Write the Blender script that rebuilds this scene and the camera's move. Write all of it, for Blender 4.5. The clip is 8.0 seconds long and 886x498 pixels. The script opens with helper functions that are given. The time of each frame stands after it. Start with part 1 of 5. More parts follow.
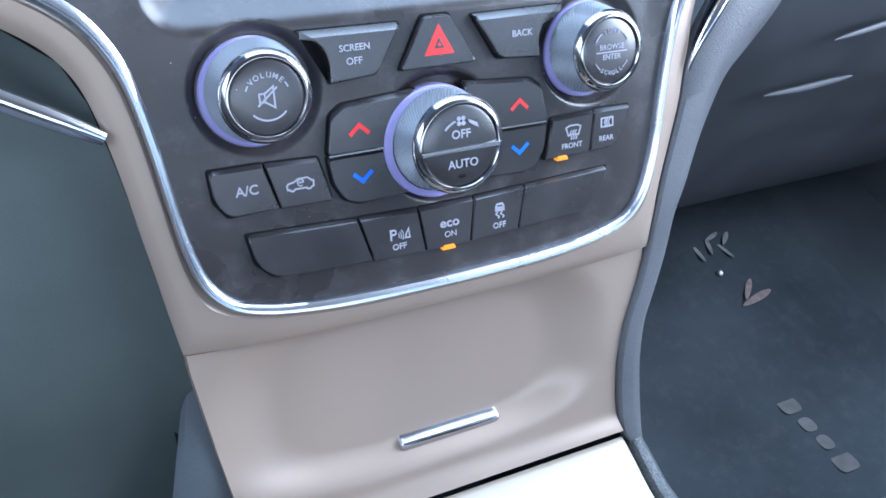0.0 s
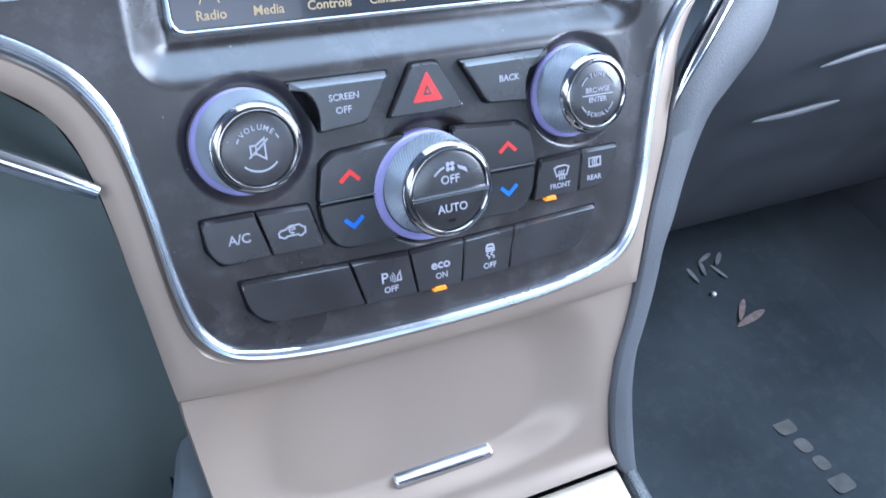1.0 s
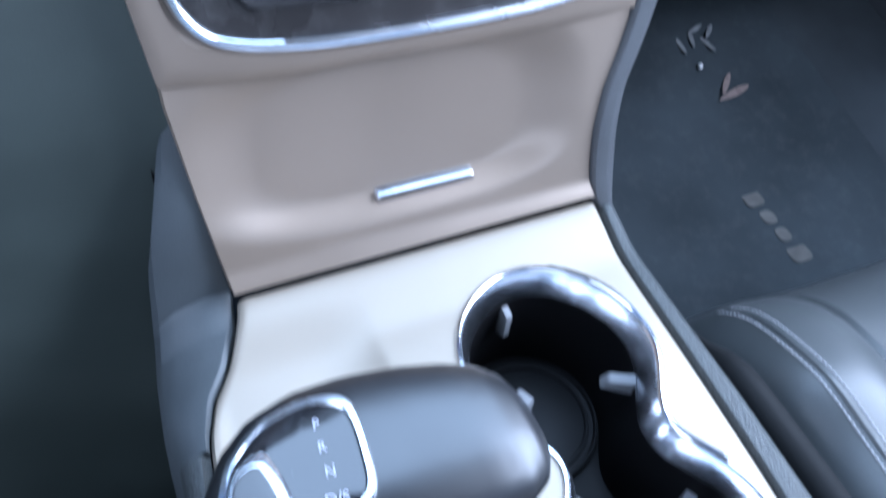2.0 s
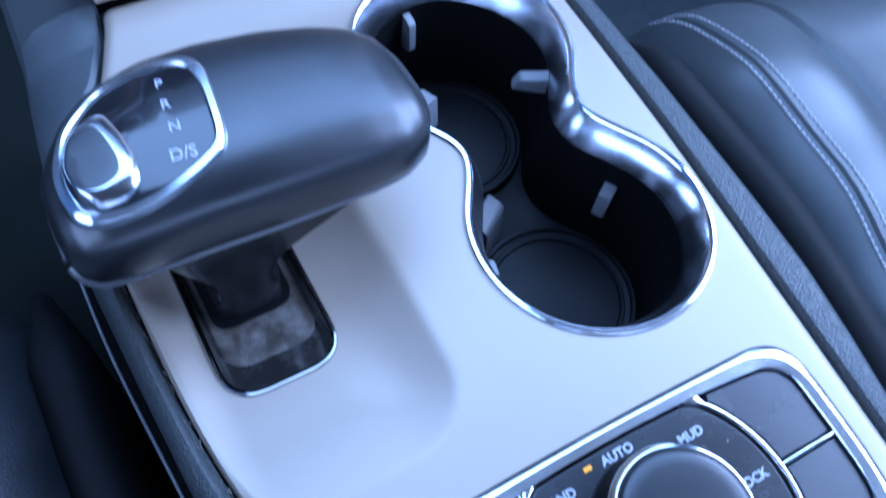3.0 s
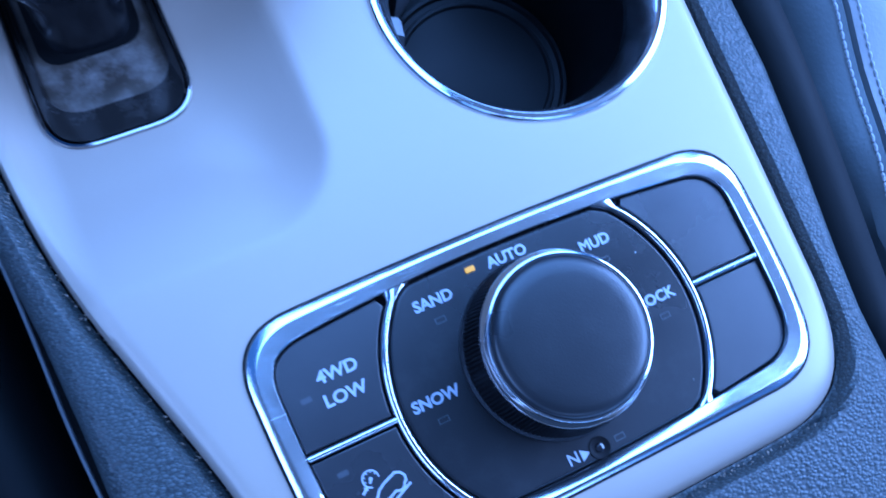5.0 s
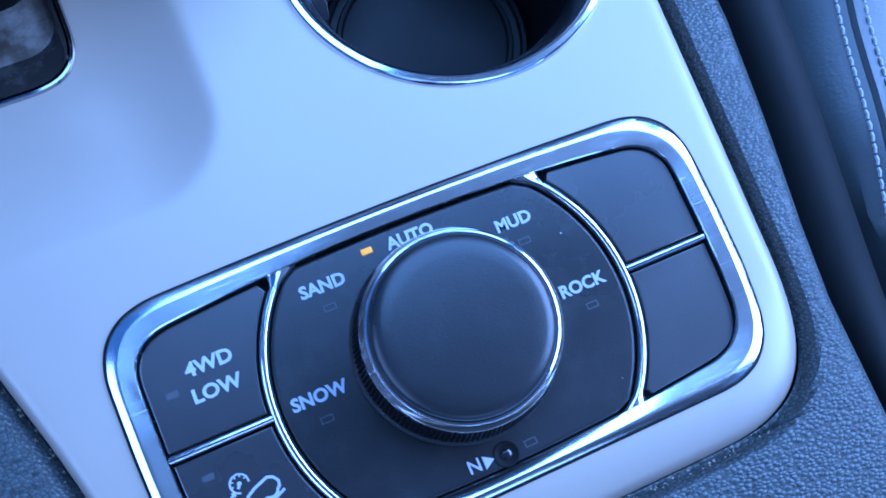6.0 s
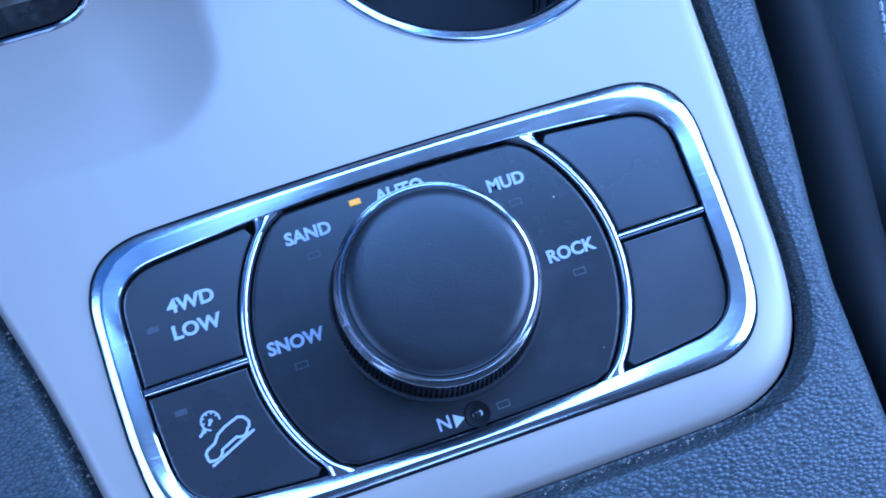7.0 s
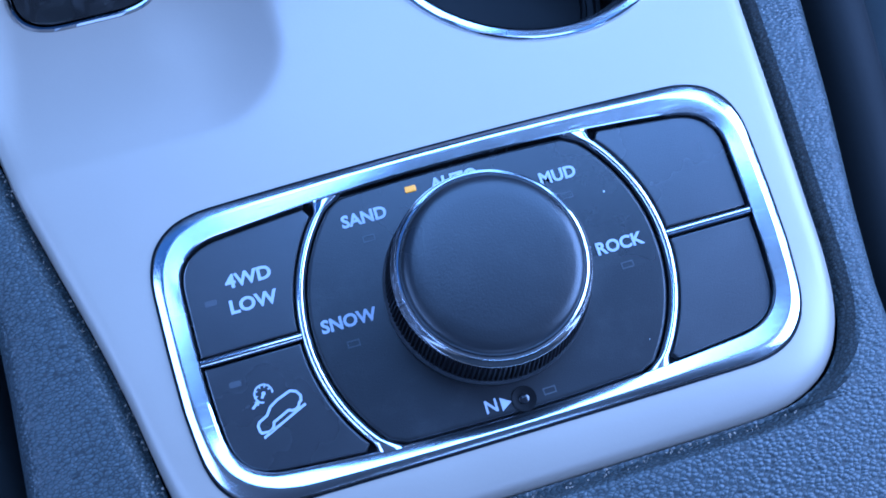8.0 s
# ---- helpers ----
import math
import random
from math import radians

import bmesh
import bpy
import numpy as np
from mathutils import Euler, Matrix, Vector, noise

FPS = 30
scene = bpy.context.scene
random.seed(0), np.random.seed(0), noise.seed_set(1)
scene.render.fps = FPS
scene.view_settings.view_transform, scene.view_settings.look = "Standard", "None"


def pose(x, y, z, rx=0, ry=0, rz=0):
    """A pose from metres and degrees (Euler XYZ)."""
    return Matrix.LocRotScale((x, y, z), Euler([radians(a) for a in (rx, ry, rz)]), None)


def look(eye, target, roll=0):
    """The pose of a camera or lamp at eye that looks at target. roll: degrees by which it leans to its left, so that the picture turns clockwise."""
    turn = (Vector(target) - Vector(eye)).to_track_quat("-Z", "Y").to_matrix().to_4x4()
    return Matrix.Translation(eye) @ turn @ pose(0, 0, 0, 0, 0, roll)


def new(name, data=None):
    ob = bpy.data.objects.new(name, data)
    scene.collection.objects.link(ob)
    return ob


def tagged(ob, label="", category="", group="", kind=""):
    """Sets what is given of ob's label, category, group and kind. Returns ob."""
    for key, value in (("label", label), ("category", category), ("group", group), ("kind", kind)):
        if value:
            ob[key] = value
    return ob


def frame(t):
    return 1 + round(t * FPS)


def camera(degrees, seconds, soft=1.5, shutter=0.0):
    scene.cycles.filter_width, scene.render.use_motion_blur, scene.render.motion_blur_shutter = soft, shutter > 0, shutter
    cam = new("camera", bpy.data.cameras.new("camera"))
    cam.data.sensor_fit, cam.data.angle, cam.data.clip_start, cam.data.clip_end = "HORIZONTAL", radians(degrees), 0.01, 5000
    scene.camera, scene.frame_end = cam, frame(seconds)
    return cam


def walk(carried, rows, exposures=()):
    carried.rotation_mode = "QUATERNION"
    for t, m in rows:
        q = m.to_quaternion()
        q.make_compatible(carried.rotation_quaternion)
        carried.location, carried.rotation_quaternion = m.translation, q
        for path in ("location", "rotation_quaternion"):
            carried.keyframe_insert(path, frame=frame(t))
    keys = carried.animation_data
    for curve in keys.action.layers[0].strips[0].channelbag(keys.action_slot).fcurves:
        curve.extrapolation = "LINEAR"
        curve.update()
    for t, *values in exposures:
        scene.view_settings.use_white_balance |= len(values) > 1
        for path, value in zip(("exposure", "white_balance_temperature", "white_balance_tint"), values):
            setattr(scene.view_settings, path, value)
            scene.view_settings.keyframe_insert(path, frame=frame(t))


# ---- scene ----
cam = camera(54.71, 8.0, soft=1.6, shutter=0.4)
walk(cam, [
    (0.0, pose(-0.1251, 0.0646, 0.3308, 52.39, -4.84, -25.29)),
    (0.5, pose(-0.1222, 0.0640, 0.3327, 52.33, -4.30, -25.50)),
    (0.8, pose(-0.1211, 0.0672, 0.3452, 53.42, -3.79, -25.49)),
    (1.0, pose(-0.1226, 0.0669, 0.3416, 53.49, -4.33, -25.98)),
    (1.5, pose(-0.1316, 0.0686, 0.3338, 48.01, -6.81, -25.95)),
    (2.0, pose(-0.1322, 0.0525, 0.3142, 39.32, -7.75, -25.16)),
    (2.2, pose(-0.1210, 0.0328, 0.3011, 36.41, -7.06, -26.34)),
    (3.3, pose(-0.1076, -0.0136, 0.2328, 26.80, -5.94, -29.13)),
    (3.5, pose(-0.1245, -0.0241, 0.2149, 25.09, -10.56, -28.28)),
    (4.0, pose(-0.1407, -0.0397, 0.2333, 24.56, -13.56, -27.38)),
    (4.5, pose(-0.1068, -0.0105, 0.2255, 18.67, -12.61, -24.14)),
    (5.0, pose(-0.0759, -0.0051, 0.2198, 15.87, -9.77, -25.04)),
    (5.2, pose(-0.0659, -0.0051, 0.2139, 14.39, -9.61, -25.50)),
    (6.3, pose(-0.0172, -0.0298, 0.1993, 14.84, -2.71, -21.51)),
    (6.5, pose(-0.0105, -0.0336, 0.1989, 14.31, -1.64, -19.91)),
    (7.0, pose(-0.0146, -0.0324, 0.1986, 13.41, -1.67, -18.86)),
    (7.5, pose(-0.0311, -0.0349, 0.2045, 13.17, -1.83, -16.89)),
    (8.0, pose(-0.0273, -0.0398, 0.2010, 15.22, -1.48, -16.43)),
], exposures=[(0.0, 0.86, 5150, 11), (0.6, 0.93, 5170, 11), (1.2, 0.96, 5170, 11), (1.5, 0.74, 5170, 11), (2.0, 0.63, 5020, 12), (2.2, 0.59, 4900, 13), (3.3, -0.05, 3880, 20), (4.0, -0.11, 3660, 21), (4.5, -0.13, 3580, 21), (5.0, -0.13, 3540, 20), (6.3, -0.13, 3630, 18), (7.0, -0.14, 3660, 18), (8.0, -0.12, 3670, 18)])

# ---- world, sun and window light ----
SUN_UP, SUN_TURN = radians(38), radians(200)
world = bpy.data.worlds.new("world")
scene.world = world
world.use_nodes = True
wn = world.node_tree
sky = wn.nodes.new("ShaderNodeTexSky")
sky.sky_type, sky.sun_disc = "NISHITA", False
sky.sun_elevation, sky.sun_rotation = SUN_UP, SUN_TURN
wn.links.new(sky.outputs[0], wn.nodes["Background"].inputs[0])
wn.nodes["Background"].inputs[1].default_value = 0.1

sun = new("sun", bpy.data.lights.new("sun", "SUN"))
sun.data.energy, sun.data.angle, sun.data.color = 3.0, radians(0.5), (1.0, 0.95, 0.88)
sun.matrix_world = look((-0.6, -4.0, 3.4), (0, 0, 0))


def window_light(name, eye, target, wide, high, watts, color):
    lamp = new(name, bpy.data.lights.new(name, "AREA"))
    lamp.data.shape, lamp.data.size, lamp.data.size_y = "RECTANGLE", wide, high
    lamp.data.energy, lamp.data.color = watts, color
    lamp.matrix_world = look(eye, target)
    return lamp


DAY = (0.94, 0.95, 0.97)
window_light("windscreen_light", (0.265, 0.56, 0.617), (0.265, 0.291, 0.196), 0.87, 0.80, 10.6, (0.76, 0.89, 1.0))
window_light("passenger_window_light", (0.74, -0.03, 0.545), (0.0, -0.03, 0.335), 0.84, 0.54, 15.5, DAY)
window_light("driver_window_light", (-0.74, -0.05, 0.56), (0.0, -0.05, 0.35), 0.8, 0.42, 3.7, DAY)
window_light("rear_window_light", (0.0, -1.55, 0.58), (0.0, 0.0, 0.4), 1.1, 0.4, 2.2, DAY)


# ---- materials ----
def material(name, color, rough=0.5, metal=0.0, grain=0.0, grain_scale=400.0, blotch=0.12, blotch_scale=14.0,
             pebble=0.0, pebble_scale=700.0, dust=0.0, scratch=0.0, coat=0.0, rough_var=0.08, spec=0.5, fleck=0.0, fleck_color=(0.6, 0.6, 0.6), fleck_scale=130.0, scuff=0.0):
    m = bpy.data.materials.new(name)
    m.use_nodes = True
    nt = m.node_tree
    node, link = nt.nodes.new, nt.links.new
    b = nt.nodes["Principled BSDF"]
    b.inputs["Metallic"].default_value = metal
    b.inputs["Coat Weight"].default_value = coat
    b.inputs["Specular IOR Level"].default_value = spec
    tc = node("ShaderNodeTexCoord")
    big = node("ShaderNodeTexNoise")
    big.inputs["Scale"].default_value, big.inputs["Detail"].default_value = blotch_scale, 5
    link(tc.outputs["Object"], big.inputs["Vector"])
    fine = node("ShaderNodeTexNoise")
    fine.inputs["Scale"].default_value, fine.inputs["Detail"].default_value = grain_scale, 3
    link(tc.outputs["Object"], fine.inputs["Vector"])
    mix = node("ShaderNodeMix")
    mix.data_type, mix.blend_type = "RGBA", "MULTIPLY"
    ramp = node("ShaderNodeMapRange")
    ramp.inputs[1].default_value, ramp.inputs[2].default_value = 0.25, 0.75
    ramp.inputs[3].default_value, ramp.inputs[4].default_value = 1 - blotch, 1 + blotch
    link(big.outputs[0], ramp.inputs[0])
    mix.inputs[0].default_value = 1.0
    mix.inputs[6].default_value = (*color, 1)
    link(ramp.outputs[0], mix.inputs[7])
    out = mix.outputs[2]
    if dust > 0:
        specks = node("ShaderNodeTexNoise")
        specks.inputs["Scale"].default_value, specks.inputs["Detail"].default_value = 55.0, 8
        specks.inputs["Roughness"].default_value = 0.72
        link(tc.outputs["Object"], specks.inputs["Vector"])
        sr = node("ShaderNodeMapRange")
        sr.inputs[1].default_value, sr.inputs[2].default_value = 0.5, 0.82
        sr.inputs[4].default_value = dust
        link(specks.outputs[0], sr.inputs[0])
        mix2 = node("ShaderNodeMix")
        mix2.data_type = "RGBA"
        link(sr.outputs[0], mix2.inputs[0])
        link(out, mix2.inputs[6])
        mix2.inputs[7].default_value = (0.34, 0.33, 0.32, 1)
        out = mix2.outputs[2]
    if fleck > 0:
        cell = node("ShaderNodeTexVoronoi")
        cell.inputs["Scale"].default_value = fleck_scale
        link(tc.outputs["Object"], cell.inputs["Vector"])
        pick = node("ShaderNodeMapRange")
        pick.inputs[1].default_value, pick.inputs[2].default_value = 1 - fleck, 1.0
        pick.inputs[3].default_value, pick.inputs[4].default_value = 0.0, 0.055
        link(cell.outputs["Color"], pick.inputs[0])
        inside = node("ShaderNodeMath")
        inside.operation = "LESS_THAN"
        link(cell.outputs["Distance"], inside.inputs[0])
        link(pick.outputs[0], inside.inputs[1])
        mix3 = node("ShaderNodeMix")
        mix3.data_type = "RGBA"
        link(inside.outputs[0], mix3.inputs[0])
        link(out, mix3.inputs[6])
        mix3.inputs[7].default_value = (*fleck_color, 1)
        out = mix3.outputs[2]
    link(out, b.inputs["Base Color"])
    rr = node("ShaderNodeMapRange")
    rr.inputs[1].default_value, rr.inputs[2].default_value = 0.3, 0.7
    rr.inputs[3].default_value, rr.inputs[4].default_value = max(0.02, rough - rough_var), rough + rough_var
    link(big.outputs[0], rr.inputs[0])
    worn = rr.outputs[0]
    if scuff > 0:
        # hairline scratches in three directions
        for turn, size in ((0.35, 70.0), (1.25, 95.0), (2.3, 80.0)):
            mp = node("ShaderNodeMapping")
            mp.inputs["Scale"].default_value, mp.inputs["Rotation"].default_value = (1.0, 26.0, 1.0), (0, 0, turn)
            link(tc.outputs["Object"], mp.inputs["Vector"])
            hair = node("ShaderNodeTexNoise")
            hair.inputs["Scale"].default_value, hair.inputs["Detail"].default_value = size, 3
            link(mp.outputs[0], hair.inputs["Vector"])
            pick = node("ShaderNodeMapRange")
            pick.inputs[1].default_value, pick.inputs[2].default_value = 0.60, 0.70
            pick.inputs[4].default_value = scuff
            link(hair.outputs[0], pick.inputs[0])
            add = node("ShaderNodeMath")
            link(worn, add.inputs[0])
            link(pick.outputs[0], add.inputs[1])
            worn = add.outputs[0]
    link(worn, b.inputs["Roughness"])
    height = None
    if pebble > 0:
        # grain of small domed cells, longer one way, parted by narrow creases
        warp = node("ShaderNodeMix")
        warp.data_type, warp.blend_type = "RGBA", "ADD"
        warp.inputs[0].default_value = 0.55 / pebble_scale
        stretch = node("ShaderNodeMapping")
        stretch.inputs["Scale"].default_value, stretch.inputs["Rotation"].default_value = (0.85, 1.25, 1.0), (0, 0, 0.4)
        link(tc.outputs["Object"], stretch.inputs["Vector"])
        link(stretch.outputs[0], warp.inputs[6])
        bend = node("ShaderNodeTexNoise")
        bend.inputs["Scale"].default_value, bend.inputs["Detail"].default_value = pebble_scale * 0.5, 0
        link(tc.outputs["Object"], bend.inputs["Vector"])
        link(bend.outputs[1], warp.inputs[7])
        edge = node("ShaderNodeTexVoronoi")
        edge.feature = "DISTANCE_TO_EDGE"
        dome = node("ShaderNodeTexVoronoi")
        for v in (edge, dome):
            v.inputs["Scale"].default_value = pebble_scale
            link(warp.outputs[2], v.inputs["Vector"])
        hill = node("ShaderNodeMapRange")
        hill.interpolation_type = "SMOOTHSTEP"
        hill.inputs[1].default_value, hill.inputs[2].default_value = 0.85, 0.0
        link(dome.outputs["Distance"], hill.inputs[0])
        # shade inside the creases, multiplied into the base colour
        crease_shade = node("ShaderNodeMapRange")
        crease_shade.interpolation_type = "SMOOTHSTEP"
        crease_shade.inputs[2].default_value = 0.17
        crease_shade.inputs[3].default_value = 1 - 0.8 * min(1.0, pebble)
        link(edge.outputs[0], crease_shade.inputs[0])
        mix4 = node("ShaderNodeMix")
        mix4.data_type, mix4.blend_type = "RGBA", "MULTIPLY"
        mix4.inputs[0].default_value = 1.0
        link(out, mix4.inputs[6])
        link(crease_shade.outputs[0], mix4.inputs[7])
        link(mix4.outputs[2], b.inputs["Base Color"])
        bump = node("ShaderNodeBump")
        bump.inputs["Strength"].default_value, bump.inputs["Distance"].default_value = min(1.0, pebble), 0.22 / pebble_scale
        link(hill.outputs[0], bump.inputs["Height"])
        height = bump
    if grain > 0:
        bump = node("ShaderNodeBump")
        bump.inputs["Strength"].default_value, bump.inputs["Distance"].default_value = grain, 0.0003
        link(fine.outputs[0], bump.inputs["Height"])
        if height:
            link(height.outputs[0], bump.inputs["Normal"])
        height = bump
    if scratch > 0:
        sc = node("ShaderNodeTexNoise")
        sc.inputs["Scale"].default_value, sc.inputs["Detail"].default_value = 260.0, 6
        mp = node("ShaderNodeMapping")
        mp.inputs["Scale"].default_value, mp.inputs["Rotation"].default_value = (1.0, 9.0, 1.0), (0, 0, 0.9)
        link(tc.outputs["Object"], mp.inputs["Vector"])
        link(mp.outputs[0], sc.inputs["Vector"])
        bump = node("ShaderNodeBump")
        bump.inputs["Strength"].default_value, bump.inputs["Distance"].default_value = scratch, 0.0002
        link(sc.outputs[0], bump.inputs["Height"])
        if height:
            link(height.outputs[0], bump.inputs["Normal"])
        height = bump
    if height:
        link(height.outputs[0], b.inputs["Normal"])
    return m


def glow(name, color, strength, body=1.0):
    m = bpy.data.materials.new(name)
    m.use_nodes = True
    b = m.node_tree.nodes["Principled BSDF"]
    b.inputs["Base Color"].default_value = (color[0] * body, color[1] * body, color[2] * body, 1)
    b.inputs["Roughness"].default_value = 0.4
    b.inputs["Emission Color"].default_value = (*color, 1)
    b.inputs["Emission Strength"].default_value = strength
    return m


CHAMPAGNE = material("champagne_paint", (0.306, 0.243, 0.189), 0.38, 0.35, grain=0.05, grain_scale=1500, blotch=0.04, rough_var=0.04)
CONSOLE_PAINT = material("console_paint", (0.346, 0.300, 0.238), 0.42, 0.18, grain=0.06, grain_scale=1500, blotch=0.04, rough_var=0.05, fleck=0.14, fleck_color=(0.12, 0.11, 0.10))
FACE_BLACK = material("soft_black_plastic", (0.025, 0.0212, 0.0200), 0.30, grain=0.12, grain_scale=2600, blotch=0.3, dust=0.16, rough_var=0.10, spec=0.6, fleck=0.5, fleck_scale=210)
BUTTON_BLACK = material("button_plastic", (0.0215, 0.0187, 0.0187), 0.27, spec=1.0, coat=0.15, grain=0.10, grain_scale=3000, blotch=0.2, dust=0.05, fleck=0.35, fleck_scale=210)
GLOSS_BLACK = material("gloss_black", (0.012, 0.012, 0.014), 0.12, blotch=0.2, scratch=0.03, coat=0.4)
CHROME = material("chrome", (0.80, 0.81, 0.84), 0.12, 1.0, blotch=0.03, rough_var=0.03)
KNOB_CHROME = material("smoked_chrome", (0.34, 0.325, 0.315), 0.12, 1.0, blotch=0.08, scratch=0.04, rough_var=0.05)
CHROME_WORN = material("scratched_chrome", (0.80, 0.82, 0.85), 0.17, 1.0, blotch=0.06, scratch=0.015, rough_var=0.03, grain=0.02, grain_scale=2200, scuff=0.07)
CUP_CHROME = material("cup_rim_chrome", (0.78, 0.80, 0.84), 0.10, 1.0, blotch=0.06, rough_var=0.04, scuff=0.05)
GRIP_METAL = material("knurled_grip", (0.225, 0.245, 0.268), 0.36, 0.25, blotch=0.1)
RING_VIOLET = material("violet_ring", (0.26, 0.24, 0.46), 0.35, blotch=0.06)
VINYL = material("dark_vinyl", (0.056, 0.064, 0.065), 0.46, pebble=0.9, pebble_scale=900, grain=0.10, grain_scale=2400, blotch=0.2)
SMOOTH_VINYL = material("dash_vinyl", (0.085, 0.088, 0.093), 0.46, pebble=0.28, pebble_scale=1100, grain=0.12, grain_scale=1800, blotch=0.18)
GLOVE_VINYL = material("glovebox_vinyl", (0.056, 0.059, 0.064), 0.48, pebble=0.22, pebble_scale=1100, grain=0.12, grain_scale=1800, blotch=0.18)
KNEE_PLASTIC = material("knee_plastic", (0.053, 0.066, 0.060), 0.55, pebble=0.12, pebble_scale=1300, blotch=0.25)
PAD_VINYL = material("pad_vinyl", (0.072, 0.082, 0.088), 0.46, pebble=0.2, pebble_scale=1200, blotch=0.2)
LEATHER = material("seat_leather", (0.068, 0.073, 0.074), 0.36, pebble=0.10, pebble_scale=950, grain=0.2, grain_scale=600, blotch=0.18)
WORN_LEATHER = material("worn_leather", (0.050, 0.054, 0.060), 0.40, pebble=0.5, pebble_scale=950, grain=0.3, grain_scale=500, scratch=1.0, blotch=0.3, blotch_scale=30)
THREAD = material("grey_thread", (0.36, 0.36, 0.37), 0.8, grain=0.3, grain_scale=3000)
CARPET = material("black_carpet", (0.042, 0.048, 0.053), 0.95, grain=0.9, grain_scale=900, blotch=0.35, blotch_scale=9, spec=0.1)
MAT_PILE = material("mat_pile", (0.036, 0.043, 0.048), 0.95, grain=0.9, grain_scale=1100, blotch=0.35, blotch_scale=8, dust=0.06, spec=0.1)
LOGO_TAN = material("logo_stitch", (0.090, 0.088, 0.083), 0.9, grain=0.8, grain_scale=900, blotch=0.3, blotch_scale=60)
DASH_PRINT = material("pale_grey_print", (0.29, 0.29, 0.33), 0.5, blotch=0.03)
PRINT = material("white_print", (0.44, 0.45, 0.52), 0.5, blotch=0.03)
RED = material("red_print", (0.62, 0.024, 0.022), 0.45, blotch=0.05)
BLUE = material("blue_print", (0.02, 0.14, 0.75), 0.45, blotch=0.05)
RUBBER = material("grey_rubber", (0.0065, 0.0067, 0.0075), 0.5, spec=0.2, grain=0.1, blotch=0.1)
TAB_RUBBER = material("light_rubber", (0.17, 0.175, 0.185), 0.5, grain=0.1, blotch=0.1)
DARK_RUBBER = material("dark_rubber", (0.045, 0.047, 0.052), 0.5, grain=0.1, blotch=0.1)
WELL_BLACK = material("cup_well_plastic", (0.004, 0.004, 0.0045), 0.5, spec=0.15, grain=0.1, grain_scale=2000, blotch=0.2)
GATE_SMOKE = material("smoked_gate", (0.020, 0.019, 0.018), 0.16, blotch=0.3, dust=0.22, scratch=0.06, coat=0.4, fleck=0.4)
GATE_DUSTY = material("dusty_gate_plate", (0.060, 0.052, 0.041), 0.36, blotch=0.6, blotch_scale=110, dust=0.55, scratch=0.35, fleck=0.6)
LEAF = material("dry_leaf", (0.19, 0.145, 0.13), 0.8, grain=0.4, grain_scale=300, blotch=0.4, blotch_scale=120)
PALE_DEBRIS = material("pale_scrap", (0.18, 0.185, 0.19), 0.8, grain=0.4, grain_scale=300, blotch=0.4, blotch_scale=120)
BEAD = material("white_bead", (0.8, 0.8, 0.8), 0.4)
DIRT = material("crumb_dirt", (0.20, 0.17, 0.13), 0.95, grain=0.8, grain_scale=1500, blotch=0.5, blotch_scale=200)
HEADLINER = material("headliner_cloth", (0.13, 0.127, 0.122), 0.9, grain=0.3)
DOOR_TRIM = material("door_trim", (0.095, 0.10, 0.108), 0.6, grain=0.2)
SCREEN_GLASS = material("screen_glass", (0.016, 0.013, 0.012), 0.15, blotch=0.1, dust=0.04, coat=0.5)
SHIFT_BLACK = material("satin_grip", (0.008, 0.0085, 0.0105), 0.37, spec=0.9, coat=0.1, grain=0.05, grain_scale=2500, blotch=0.12)
STEM_BLACK = material("stem_plastic", (0.006, 0.006, 0.007), 0.24, blotch=0.2, dust=0.03, coat=0.2)
UNDER_SILVER = material("satin_silver", (0.30, 0.30, 0.31), 0.30, 0.8, blotch=0.06)
VENT_GREY = material("vent_metal", (0.36, 0.38, 0.42), 0.28, 0.8, blotch=0.06)
BAR_METAL = material("brushed_bar", (0.50, 0.51, 0.54), 0.20, 1.0, blotch=0.06, scratch=0.03)
SATIN_CHROME = material("satin_chrome", (0.70, 0.73, 0.78), 0.24, 1.0, blotch=0.05, scratch=0.015)
MARK_GREY = material("mark_grey", (0.060, 0.062, 0.068), 0.4)
SIDE_DARK = material("side_cover_plastic", (0.007, 0.0075, 0.008), 0.7, grain=0.2, blotch=0.2, spec=0.2)
DIAL_BLACK = material("dial_plastic", (0.013, 0.0133, 0.0148), 0.29, spec=0.5, grain=0.14, grain_scale=2600, blotch=0.2, dust=0.06, fleck=0.34)
KEY_BLACK = material("key_plastic", (0.026, 0.026, 0.028), 0.30, spec=0.65, grain=0.12, grain_scale=2600, blotch=0.08, dust=0.02)
DIAL_CAP = material("soft_cap", (0.016, 0.0165, 0.018), 0.32, spec=0.5, grain=0.12, grain_scale=2200, blotch=0.12, dust=0.03)
GRIP_BLACK = material("ribbed_plastic", (0.006, 0.006, 0.007), 0.45, spec=0.3, blotch=0.2)
AMBER_DIAL = glow("amber_dial_light", (1.0, 0.44, 0.0), 0.8, 0.4)
AMBER = glow("amber_light", (1.0, 0.27, 0.0), 0.75, 0.4)
ICON_WHITE = glow("screen_icon", (0.80, 0.62, 0.36), 0.30, 0.15)


# ---- mesh helpers ----
def flat(pts, dz=0.0):
    return [Vector((p[0], p[1], p[2] if len(p) > 2 else dz)) for p in pts]


